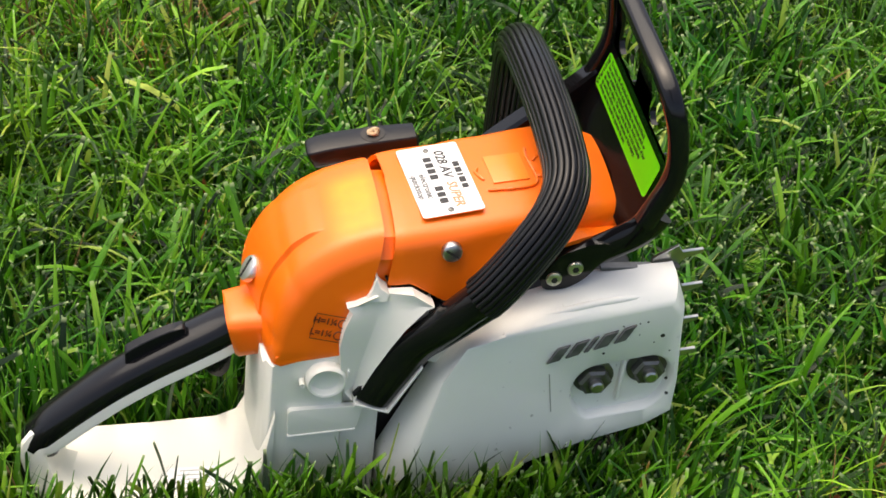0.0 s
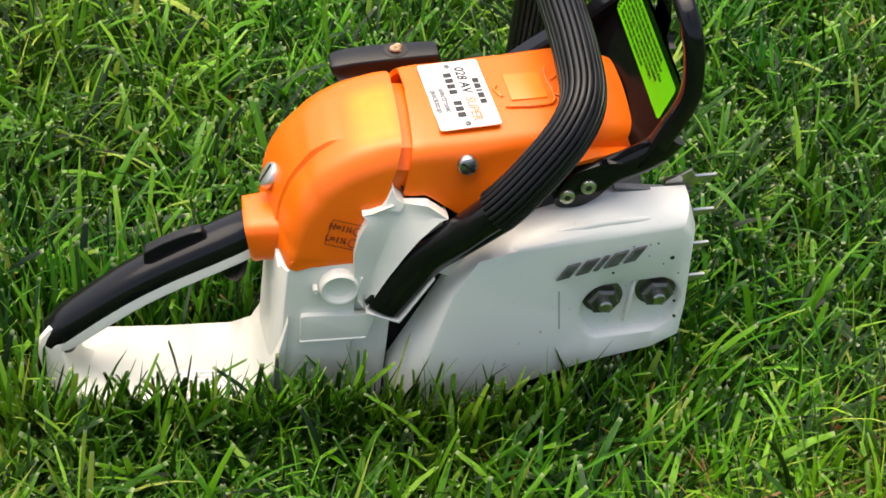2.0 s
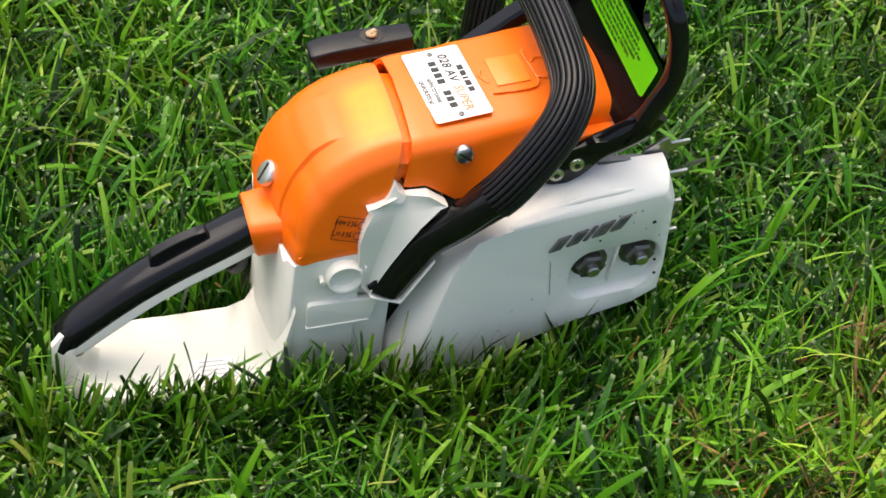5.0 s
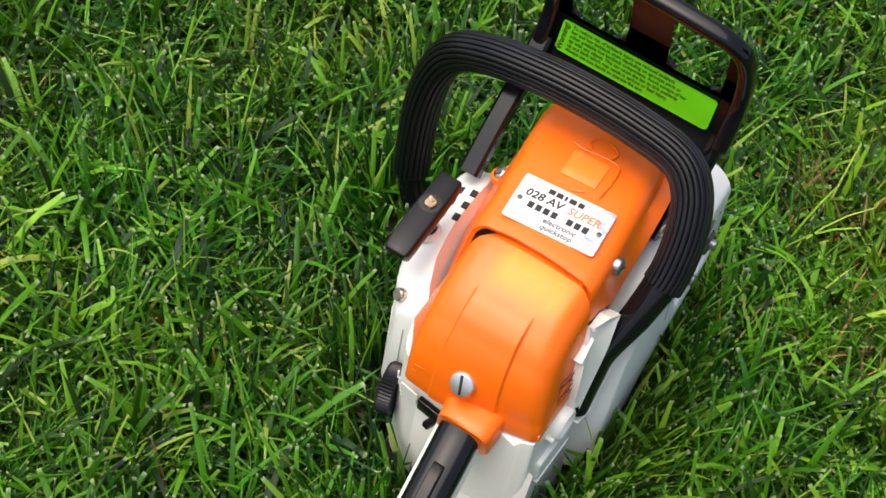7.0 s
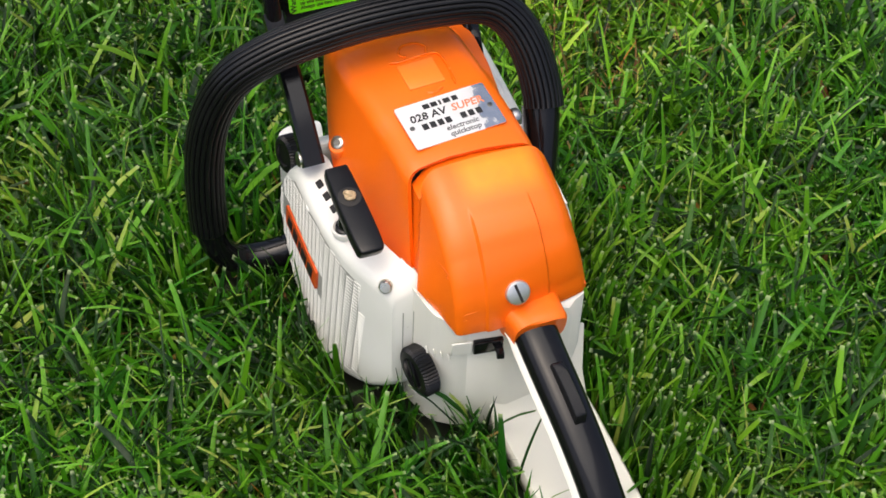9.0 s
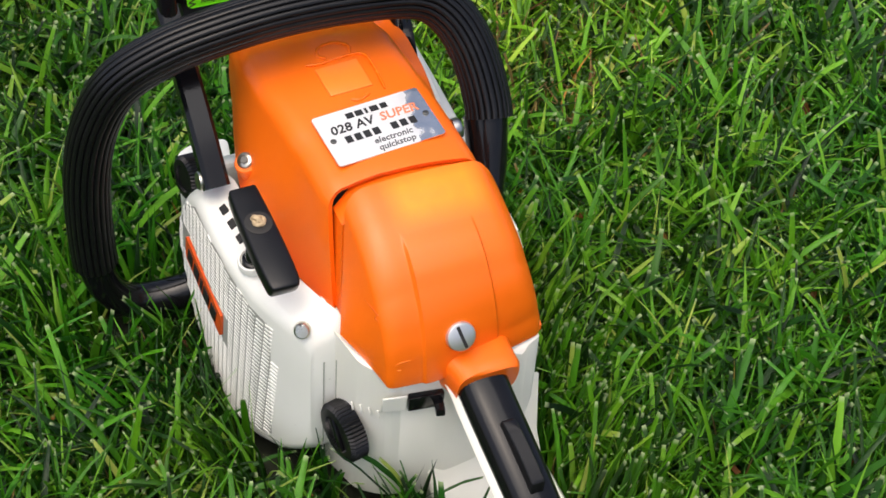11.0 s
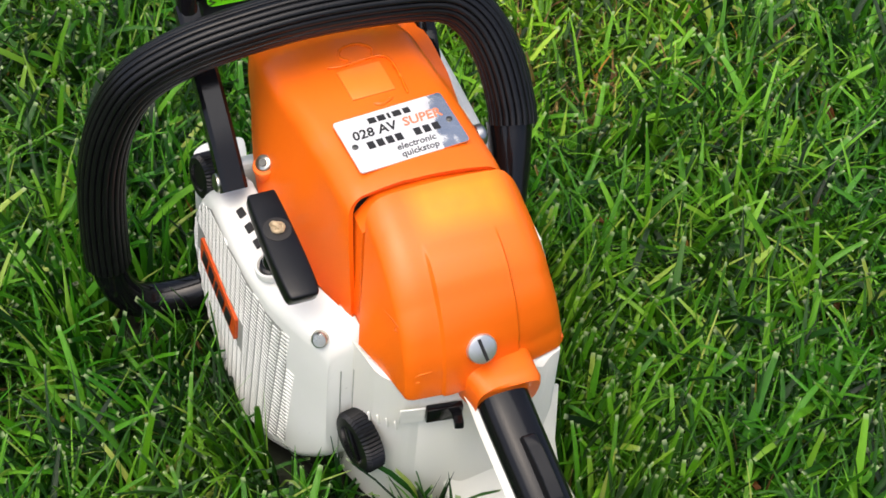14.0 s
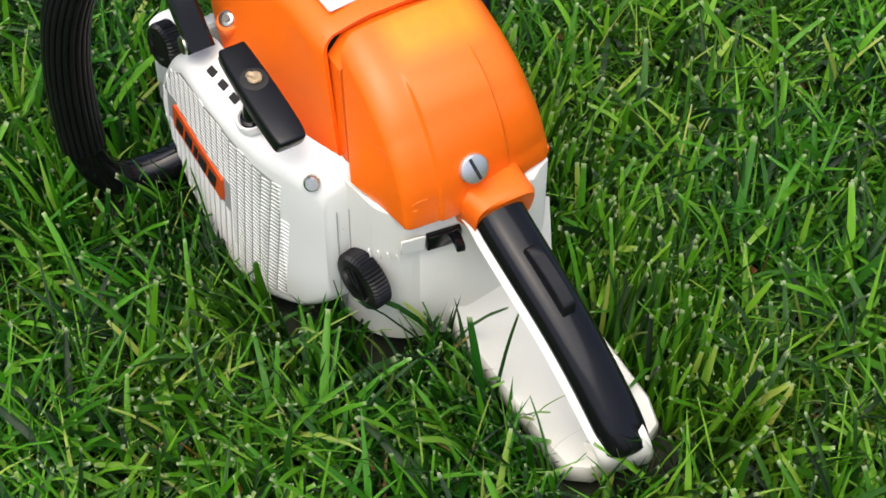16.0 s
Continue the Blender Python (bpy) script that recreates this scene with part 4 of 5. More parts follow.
def build_fan():
    """The housing in slices along the saw, so that its face can bulge."""
    rows = []
    out = rounded(fan_face, 0.008, 3)
    xs = [0.1985, 0.2000, 0.2030, 0.2080, 0.2150, 0.2250, 0.2350, 0.2500, 0.2650, 0.2800, 0.2950, 0.3100, 0.3200, 0.3300, 0.3380, 0.3430, 0.3460, 0.3475]
    for x in xs:
        x = min(max(x, min(p[0] for p in out) + 0.0004), max(p[0] for p in out) - 0.0004)
        cuts = []
        for (a, b), (c, d) in zip(out, out[1:] + out[:1]):
            if (a - x) * (c - x) < 0:
                cuts.append(b + (d - b) * (x - a) / (c - a))
        lo, hi = min(cuts), max(cuts)
        y, r = fan_y(x), min(0.007, (hi - lo) * 0.3)
        row = [(x, 0.050, lo), (x, y - r, lo)]
        for k in range(1, 5):
            a = math.pi / 2 * k / 4
            row.append((x, y - r + r * math.sin(a), lo + r - r * math.cos(a)))
        row += [(x, y, lo + (hi - lo) * f) for f in (0.3, 0.5, 0.7)]
        rt = min(0.010, r * 1.4)
        for k in range(0, 5):
            a = math.pi / 2 * k / 4
            row.append((x, y - rt + rt * math.cos(a), hi + 0.004 - rt + rt * math.sin(a)))
        row += [(x, y - 0.018, hi + 0.009), (x, y - 0.0225, hi + 0.009), (x, max(0.0505, y - 0.0275), hi - 0.006), (x, 0.050, hi - 0.040)]
        rows.append(row)
    return rings(rows, True, True, True)


def fan_cut(x):
    out = rounded(fan_face, 0.008, 3)
    cuts = [b + (d - b) * (x - a) / (c - a) for (a, b), (c, d) in zip(out, out[1:] + out[:1]) if (a - x) * (c - x) < 0]
    return (min(cuts), max(cuts)) if cuts else (0.0, 0.0)


def fan_surface(x, z):
    """Outer y of the starter housing, with its rounded edges."""
    lo, hi = fan_cut(x)
    y, r = fan_y(x), min(0.007, (hi - lo) * 0.3)
    rt = min(0.010, r * 1.4)
    drop = 0.0
    if z < lo + r:
        drop = r - math.sqrt(max(0.0, r * r - (lo + r - z) ** 2))
    if z > hi + 0.004 - rt:
        drop = rt - math.sqrt(max(0.0, rt * rt - (z - hi - 0.004 + rt) ** 2))
    return y - drop


fan = part("starter_housing", build_fan(), WHITE, saw, "white starter housing with a grille of small bars", 40)

# grille: rows of short raised bars, slanted with the housing
from_c = Vector((0.278, 0.033))
ca, sa = math.cos(radians(6)), math.sin(radians(6))


def inside(poly, x, z):
    hit = False
    for (a, b), (c, d) in zip(poly, poly[1:] + poly[:1]):
        if (b > z) != (d > z) and x < (c - a) * (z - b) / (d - b) + a:
            hit = not hit
    return hit


small = [(max(0.2190, from_c.x + (a - from_c.x) * 0.94), from_c.y + (b - from_c.y) * (0.78 if a < 0.22 else 0.90)) for a, b in fan_face]
grille = bmesh.new()
for i in range(-14, 15):
    for j in range(-24, 25):
        u, v = i * 0.0063, j * 0.0031 + (0.0015 if i % 2 else 0.0)
        x, z = from_c.x + u * ca - v * sa, from_c.y + u * sa + v * ca
        if not inside(small, x, z) or (abs(v - 0.0010) < 0.0115 and abs(u - 0.0200) < 0.038):
            continue
        pts = []
        for du, dv in ((-0.0029, -0.0008), (0.0029, -0.0008), (0.0029, 0.0008), (-0.0029, 0.0008)):
            pts.append((x + du * ca - dv * sa, z + du * sa + dv * ca))
        lo = [grille.verts.new((a, fan_surface(a, b) - 0.0003, b)) for a, b in pts]
        hi = [grille.verts.new((x + (a - x) * 0.82, fan_surface(a, b) + 0.0006, z + (b - z) * 0.75)) for a, b in pts]
        grille.faces.new(hi)
        for k in range(4):
            grille.faces.new((lo[k], lo[(k + 1) % 4], hi[(k + 1) % 4], hi[k]))
# grey sheet over the white face: the shade between bars, put into colour
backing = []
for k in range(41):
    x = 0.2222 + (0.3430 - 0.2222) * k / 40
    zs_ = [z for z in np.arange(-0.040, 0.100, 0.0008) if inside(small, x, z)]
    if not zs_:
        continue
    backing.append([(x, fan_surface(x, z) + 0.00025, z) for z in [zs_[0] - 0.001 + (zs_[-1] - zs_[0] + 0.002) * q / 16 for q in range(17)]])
part("grille_backing", rings(backing, False, False, False), SHADE, fan, "grey sheet that gives the gaps between the grille bars their shade")
part("grille", grille, WHITE, fan, "rows of short raised white bars", 20)["kind"] = "stuff"
pu, pv = 0.0205, 0.0022
pc = Vector((from_c.x + pu * ca - pv * sa, from_c.y + pu * sa + pv * ca))


def on_plate(u, v, lift):
    x, z = pc.x + u * ca - v * sa, pc.y + u * sa + v * ca
    return Vector((x, fan_y(x) + lift, z))


outline = rounded([(-0.0295, -0.0095), (0.0295, -0.0095), (0.0295, 0.0095), (-0.0295, 0.0095)], 0.002)
plate = part("name_plate", rings([[on_plate(u, v, 0.0002) for u, v in outline], [on_plate(u, v, 0.0020) for u, v in outline]], True, True, True), RED, fan, "orange-red plate with dark marks")
for k, (u0, w) in enumerate(((-0.022, 0.0075), (-0.0125, 0.0075), (-0.0030, 0.0030), (0.0020, 0.0085), (0.0125, 0.0075))):
    q = [(u0 * 1.15, -0.0054), (u0 * 1.15 + w, -0.0054), (u0 * 1.15 + w + 0.002, 0.0054), (u0 * 1.15 + 0.002, 0.0054)]
    part("plate_mark", rings([[on_plate(-u, v, 0.0020) for u, v in q], [on_plate(-u, v, 0.0025) for u, v in q]], True, True, True), INK, plate)
# cooling slots on the shoulder
for i in range(3):
    for j, (y, z, tilt) in enumerate(((0.0912, 0.0988, -31), (0.0815, 0.1026, -3))):
        p = Vector((0.2925 - i * 0.0118, y + 0.0016 - i * 0.0008, z - 0.0004 + i * 0.0002))
        part("vent_slot", block((0.0060, 0.0042, 0.0014), Matrix.Translation(p) @ pose(0, 0, 0, tilt, 0, 6), 0.0004, 1), DARK, fan)
screw("housing_screw", (0.2066, 0.0788, 0.0884), (-0.75, 0.35, 0.5), 0.0044, 0.0048, ZINC, fan, False, "zinc hexagon-socket screw")

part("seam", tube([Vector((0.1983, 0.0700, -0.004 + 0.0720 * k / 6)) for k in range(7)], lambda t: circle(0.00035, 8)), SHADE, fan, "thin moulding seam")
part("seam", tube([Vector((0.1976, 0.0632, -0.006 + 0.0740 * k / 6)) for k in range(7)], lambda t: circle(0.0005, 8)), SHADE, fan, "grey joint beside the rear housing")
for line, mat in (([(0.1908, 0.0519, 0.1173), (0.1863, 0.0501, 0.1163), (0.1812, 0.0488, 0.1154), (0.1794, 0.0481, 0.1148)], RED), ([(0.1812, 0.0488, 0.1154), (0.1813, 0.0494, 0.1123), (0.1788, 0.0488, 0.1124)], RED), ([(0.1659, 0.0437, 0.0906), (0.1657, 0.0413, 0.0921), (0.1652, 0.0356, 0.0925)], PALE_ORANGE), ([(0.1654, 0.0434, 0.0871), (0.1650, 0.0410, 0.0870)], PALE_ORANGE)):
    part("nick", tube(smooth_path(line, 4), lambda t: circle(0.00030 * (1.2 - 0.8 * abs(2 * t - 1)), 6)), mat, cap, "thin scratch in the orange plastic")

# ---- starter grip ----
grip_path = [Vector((0.2068, 0.0880, 0.1197)), Vector((0.2080, 0.0880, 0.1203)), Vector((0.2105, 0.0880, 0.1211)), Vector((0.2200, 0.0885, 0.1233)), Vector((0.2380, 0.0890, 0.1259)), Vector((0.2540, 0.0893, 0.1279)), Vector((0.2680, 0.0895, 0.1293)), Vector((0.2695, 0.0895, 0.1295))]


def grip_section(t):
    k = 1 - abs(2 * t - 1) ** 1.7
    end = 1 - 0.45 * max(0.0, 1 - t / 0.10) ** 2 - 0.25 * max(0.0, (t - 0.94) / 0.06) ** 2
    w, h = (0.0066 + 0.0022 * k) * (0.5 + 0.5 * end), 0.0066 * (0.92 + 0.08 * k) * end
    return [(w * a, h * b) for a, b in ((-0.6, -1), (0.6, -1), (0.88, -0.85), (1, -0.5), (1, 0.7), (0.94, 0.93), (0.82, 1), (-0.82, 1), (-0.94, 0.93), (-1, 0.7), (-1, -0.5), (-0.88, -0.85))]


pull = part("starter_grip", tube(smooth_path(grip_path, 3), grip_section), BLACK_DULL, saw, "black starter pull grip with a rope knot", 50)
part("rope_hole", lathe((0.2440, 0.0892, 0.1333), (-0.13, 0, 1), [(0, 0.0072), (0.0003, 0.0072), (0.0004, 0.0066)], 28), DARK, pull, "dark round rope hole")
knot = bmesh.new()
coil = [Vector((0.2438 + 0.0030 * math.cos(a) * (1 - 0.05 * a), 0.0888 + 0.0026 * math.sin(a), 0.1338 + 0.00030 * a)) for a in [0.5 * i for i in range(15)]]
tube(coil, lambda t: circle(0.0013 - 0.0003 * t, 10), knot)
tube(smooth_path([(0.2415, 0.0872, 0.1338), (0.2432, 0.0890, 0.1362), (0.2462, 0.0905, 0.1358), (0.2472, 0.0912, 0.1335)], 5), lambda t: circle(0.0014, 10), knot)
tube(smooth_path([(0.2462, 0.0872, 0.1340), (0.2440, 0.0886, 0.1366), (0.2422, 0.0904, 0.1352)], 5), lambda t: circle(0.0012 - 0.0003 * t, 10), knot)
part("knot", knot, ROPE, pull, "frayed tan rope knot")
bushing = part("bushing", lathe((0.2500, 0.0900, 0.0985), (-0.10, 0.25, 1), [(0, 0.0086), (0.0030, 0.0084), (0.0042, 0.0078), (0.0044, 0.0068), (0.0030, 0.0062)], 28), WHITE, saw, "raised white collar round the starter rope")
part("rope_sleeve", lathe((0.2495, 0.0902, 0.0990), (-0.10, -0.02, 1), [(0, 0.0066), (0.0036, 0.0064), (0.0044, 0.0052), (0.0240, 0.0044)], 20), BLACK, bushing, "black rope sleeve")

# ---- tank caps ----
OIL = Vector((0.3770, 0.0825, 0.0440))
n_knob = Vector((-0.20, 0.97, -0.03)).normalized()
kc = Vector((0.1840, 0.0590, 0.0272))
tank = part("fuel_cap", lathe(kc, n_knob, [(0, 0.0172), (0.0080, 0.0172), (0.0100, 0.0156), (0.0102, 0.0110), (0.0086, 0.0102)], 92, ribs=0.0009), BLACK_DULL, saw, "ribbed black plastic fuel cap", 25)
d, s, u = frame_of(n_knob)
part("cap_bar", block((0.020, 0.0045, 0.004), Matrix.Translation(kc + d * 0.0088) @ Matrix((s, u, d)).transposed().to_4x4() @ pose(0, 0, 0, 0, 0, 60), 0.001), BLACK, tank)
for i in range(4):
    part("rib_mark", block((0.0010, 0.0012, 0.0060), Matrix.Translation((0.1705 + i * 0.0040, 0.0500 + i * 0.0033, 0.0490 - i * 0.0008)) @ pose(0, 0, 0, 0, 12, 40), 0.0003, 1), CREAM, housing)
oil = part("oil_cap", lathe(OIL, Vector((-0.15, 0.97, 0.12)), [(0, 0.0135), (0.0085, 0.0135), (0.0105, 0.0120), (0.0107, 0.0085), (0.0095, 0.0080)], 72, ribs=0.0008), BLACK_DULL, saw, "ribbed black oil cap", 25)
oil_tank = part("oil_tank", prism(rounded([(0.330, -0.020), (0.396, -0.020), (0.398, 0.026), (0.390, 0.038), (0.372, 0.046), (0.352, 0.080), (0.330, 0.096)], 0.010), 0.040, 0.083, 0.005, 3), WHITE, saw, "white oil tank shoulder")
part("tank_lobe", prism(rounded([(0.386, 0.060), (0.406, 0.056), (0.407, 0.080), (0.401, 0.089), (0.391, 0.088), (0.386, 0.082)], 0.006), -0.018, 0.040, 0.004, 3, axis="z"), WHITE, oil_tank, "rounded white lobe beside the oil cap")

part("switch_panel", block((0.0012, 0.0130, 0.0120), Matrix.Translation((0.1668, 0.0430, 0.0590)) @ pose(0, 0, 0, 0, -6, -10), 0.0004, 1), CREAM, housing)

# ---- stop switch ----
switch = part("stop_switch", block((0.004, 0.0190, 0.0115), Matrix.Translation((0.1655, 0.0260, 0.0570)) @ pose(0, 0, 0, 0, -6, -8), 0.001), BLACK, saw, "black stop switch in a slot")
part("toggle", block((0.012, 0.0050, 0.0045), Matrix.Translation((0.1590, 0.0210, 0.0575)) @ pose(0, 0, 0, 0, 10, -15), 0.001), BLACK, switch)

# ---- rear handle ----
HY = -0.003
top_line = [(0.0390, 0.0060), (0.0420, 0.0120), (0.0500, 0.0220), (0.0720, 0.0400), (0.0920, 0.0530), (0.1100, 0.0625), (0.1290, 0.0715), (0.1500, 0.0820), (0.1600, 0.0880)]
grip_pts = [(x, HY, z - 0.0125 - 0.0026 * min(1.0, max(0.0, (x - 0.042) / 0.04))) for x, z in top_line]


def handle_section(t):
    k = min(1.0, t / 0.06)
    w, h = 0.0112 + 0.0018 * k + 0.0008 * t, 0.0105 + 0.0025 * k - 0.0018 * min(1.0, max(0.0, (t - 0.05) / 0.25))
    out = []
    for i in range(20):
        a = 2 * math.pi * i / 20
        out.append((w * math.copysign(abs(math.cos(a)) ** 0.75, math.cos(a)), h * math.copysign(abs(math.sin(a)) ** 0.8, math.sin(a))))
    return out


handle = part("rear_handle", tube(smooth_path(grip_pts, 4), handle_section), BLACK, saw, "glossy black grip on a cream loop handle", 50)
lock_bm = prism([(0.0930, 0.0450), (0.0926, 0.0588), (0.0945, 0.0602), (0.1030, 0.0648), (0.1117, 0.0685), (0.1200, 0.0714), (0.1270, 0.0730), (0.1288, 0.0715), (0.1290, 0.0640)], HY - 0.0036, HY + 0.0036, 0.0005, 1)
part("throttle_lock", lock_bm, BLACK_DULL, handle, "black throttle lock lever")
part("lock_slot", tube([Vector((0.0895, HY, 0.0471)), Vector((0.0960, HY, 0.0512)), Vector((0.1120, HY, 0.0594)), Vector((0.1305, HY, 0.0681))], lambda t: [(0.0052, -0.0012), (0.0052, 0.0006), (-0.0052, 0.0006), (-0.0052, -0.0012)]), RUBBER, handle)
# cream underside of the grip and the loop down to the base
strap_pts = [(x - 0.001, HY, z - 0.0235) for x, z in top_line[2:]]
strap_pts = [(0.0560, HY - 0.008, -0.030), (0.0480, HY - 0.006, -0.0240), (0.0430, HY - 0.003, -0.0150), (0.0412, HY, -0.0035), (0.0495, HY, 0.0010)] + [p for p in strap_pts if p[0] > 0.06] + [(0.170, HY, 0.066)]


def strap_section(t):
    w = 0.0136 + 0.0035 * max(0.0, 1 - t / 0.12)
    e = 0.0010 * min(1.0, max(0.0, (t - 0.30) / 0.15))
    return [(w, -0.0085 - e), (w, 0.005 + e), (w * 0.92, 0.007 + e), (-w * 0.92, 0.007 + e), (-w, 0.005 + e), (-w, -0.0085 - e), (-w * 0.8, -0.0105 - e), (w * 0.8, -0.0105 - e)]


part("handle_strap", tube(smooth_path(strap_pts, 4), strap_section), CREAM, handle, "cream-white underside of the grip", 50)


def build_base():
    rows = []
    #       x     half-left half-right  ztop-edge  zmid   zbot
    prof = [(0.0430, -0.004, -0.020, -0.021, -0.021, -0.032), (0.0450, 0.006, -0.031, -0.021, -0.022, -0.037), (0.0520, 0.0140, -0.0430, -0.0215, -0.0235, -0.038), (0.0700, 0.0160, -0.0480, -0.0215, -0.0245, -0.038),
            (0.1100, 0.0170, -0.0485, -0.0215, -0.0250, -0.038), (0.1500, 0.0185, -0.0480, -0.0205, -0.0240, -0.038), (0.1620, 0.0200, -0.0460, -0.0165, -0.0195, -0.038), (0.1700, 0.0215, -0.0450, 0.000, -0.002, -0.036), (0.1760, 0.0230, -0.0450, 0.040, 0.040, -0.036)]
    for x in [0.0430, 0.044, 0.045, 0.048, 0.052, 0.060, 0.070, 0.090, 0.110, 0.130, 0.150, 0.156, 0.162, 0.166, 0.170, 0.173, 0.176]:
        l, r, ze, zm, zb = lerp(prof, x)
        rows.append([(x, l - 0.004, zb), (x, l, zb + 0.004), (x, l, ze - 0.002), (x, l - 0.0015, ze), (x, l - 0.004, ze), (x, l - 0.009, zm), (x, (l + r) / 2, zm), (x, r + 0.010, zm), (x, r + 0.004, ze), (x, r + 0.0015, ze), (x, r, ze - 0.002), (x, r, zb + 0.004), (x, r + 0.004, zb)])
    return rings(rows, True, True, True)


part("base_plate", build_base(), CREAM, handle, "wide cream-white hand protector base", 50)
sheet = prism(rounded([(0.1180, -0.0375), (0.1480, -0.0370), (0.1480, -0.0215), (0.1180, -0.0215)], 0.003), -0.0252, -0.0230, 0.0, 1, "z")
notice = part("paper_label", sheet, PAPER, handle, "white printed label on the base")
for i in range(4):
    part("print_bar", block((0.018 - 0.003 * (i % 2), 0.0004, 0.0002), Matrix.Translation((0.133, -0.0345 + i * 0.0034, -0.02295))), SHADE, notice)
trig = prism(rounded([(0.1340, 0.0520), (0.1560, 0.0620), (0.1540, 0.0400), (0.1490, 0.0340), (0.1430, 0.0370)], 0.003), HY - 0.004, HY + 0.004, 0.0015, 2)
part("throttle_trigger", trig, BLACK, handle, "black throttle trigger")

# the grip runs slightly towards the right at its rear end
SKEW = Matrix(((1, 0, 0, 0), (0.10, 1, 0, -0.0127), (0, 0, 1, 0), (0, 0, 0, 1)))
for ob in [handle, *handle.children]:
    if ob.name.split(".")[0] in ("rear_handle", "throttle_lock", "lock_slot", "handle_strap"):
        ob.data.transform(SKEW)
# the loop is shorter than its drawn length: its rear half is drawn in towards the tank
for ob in [handle, *handle.children]:
    if ob.name.split(".")[0] in ("rear_handle", "throttle_lock", "lock_slot", "handle_strap", "base_plate"):
        for v in ob.data.vertices:
            v.co.x = v.co.x if v.co.x > 0.12 else 0.12 + (v.co.x - 0.12) * 0.915

# ---- writing ----


def words(text, size, m, mat, parent, name="print", align="CENTER", lift=0.0003, shear=0.0):
    cu = bpy.data.curves.new("words", "FONT")
    cu.body, cu.size, cu.align_x, cu.align_y, cu.extrude, cu.shear = text, size, align, "CENTER", 0.00008, shear
    cu.resolution_u, cu.offset = 2, size * 0.022
    ob = bpy.data.objects.new("words", cu)
    scene.collection.objects.link(ob)
    bpy.context.view_layer.update()
    me = bpy.data.meshes.new_from_object(ob.evaluated_get(bpy.context.evaluated_depsgraph_get()))
    bpy.data.objects.remove(ob)
    me.transform(m @ Matrix.Translation((0, 0, lift)))
    me.materials.clear()
    me.materials.append(mat)
    return part(name, me, mat, parent)


# rating plate on the cylinder cover; its text reads from behind
label_m = Matrix.Translation((0.2686, 0.0155, 0.1558)) @ pose(0, 0, 0, 0, 0, 5.5) @ Matrix(((0, 1, 0), (-1, 0, 0), (0, 0, 1))).to_4x4() @ pose(0, 0, 0, 5.5, 0, 0)
rating = part("rating_plate", prism(rounded([(-0.0305, -0.0175), (0.0305, -0.0175), (0.0305, 0.0175), (-0.0305, 0.0175)], 0.002), -0.0004, 0.0004, 0.0, 1, "z"), SILVER, shroud, "silver rating plate with dark print")
rating.data.transform(label_m)


def bar_on(parent, m, x, y, w, h, mat, name="print_bar", lift=0.0006):
    bm = block((w, h, 0.0002), m @ Matrix.Translation((x, y, lift)))
    return part(name, bm, mat, parent)


for x0, w in ((-0.0085, 0.0030), (-0.0050, 0.0030), (-0.0022, 0.0010), (0.0008, 0.0032), (0.0045, 0.0026)):
    bar_on(rating, label_m, x0 * 1.5 + 0.002, 0.0122, w * 1.4, 0.0036, INK)
words("028 AV", 0.0080, label_m @ Matrix.Translation((-0.0128, 0.0052, 0)), INK, rating, lift=0.0005, shear=0.15)
words("SUPER", 0.0078, label_m @ Matrix.Translation((0.0140, 0.0052, 0)), INK_ORANGE, rating, lift=0.0005, shear=0.15)
for k in range(8):
    if k != 4:
        bar_on(rating, label_m, -0.0180 + k * 0.0052, -0.0026, 0.0037, 0.0046, INK)
words("electronic", 0.0054, label_m @ Matrix.Translation((0.004, -0.0088, 0)), INK_GREY, rating, lift=0.0005, shear=0.2)
words("quickstop", 0.0054, label_m @ Matrix.Translation((0.004, -0.0137, 0)), INK_GREY, rating, lift=0.0005, shear=0.2)
for sx in (-0.0262, 0.0268):
    part("rivet", lathe(label_m @ Vector((sx, -0.001, 0.0003)), (0, 0, 1), [(0, 0.0017), (0.0006, 0.0016), (0.0008, 0.001)], 14), NUT, rating)

# carburettor setting marks on the cover
mark_m = Matrix.Translation((0.2038, -0.0402, 0.0992)) @ Matrix.Rotation(radians(-9), 4, "X") @ Matrix.Scale(0.92, 4) @ Matrix(((1, 0, 0), (0, 0, -1), (0, 1, 0))).to_4x4() @ pose(0, 0, 0, 0, 0, -14)
for text, dx, dy in (("H=1¼", -0.0022, 0.0042), ("L=1¼", -0.0026, -0.0042)):
    words(text, 0.0058, mark_m @ Matrix.Translation((dx - 0.0018, dy, 0)), INK_RED, cap)
    turn = [Vector(mark_m @ Vector((dx + 0.0088 + 0.0028 * math.cos(a), dy + 0.0028 * math.sin(a), 0.0004))) for a in [0.6 + 5.2 * i / 14 for i in range(15)]]
    part("turn_mark", tube(turn, lambda t: circle(0.0003, 6), up=(0, 1, 0)), INK_RED, cap)
for q in ((0, 0.0088, 0.021, 0.0004), (0, -0.0088, 0.021, 0.0004), (-0.0105, 0, 0.0004, 0.0175)):
    bar_on(cap, mark_m, *q, INK_RED, lift=0.0003)

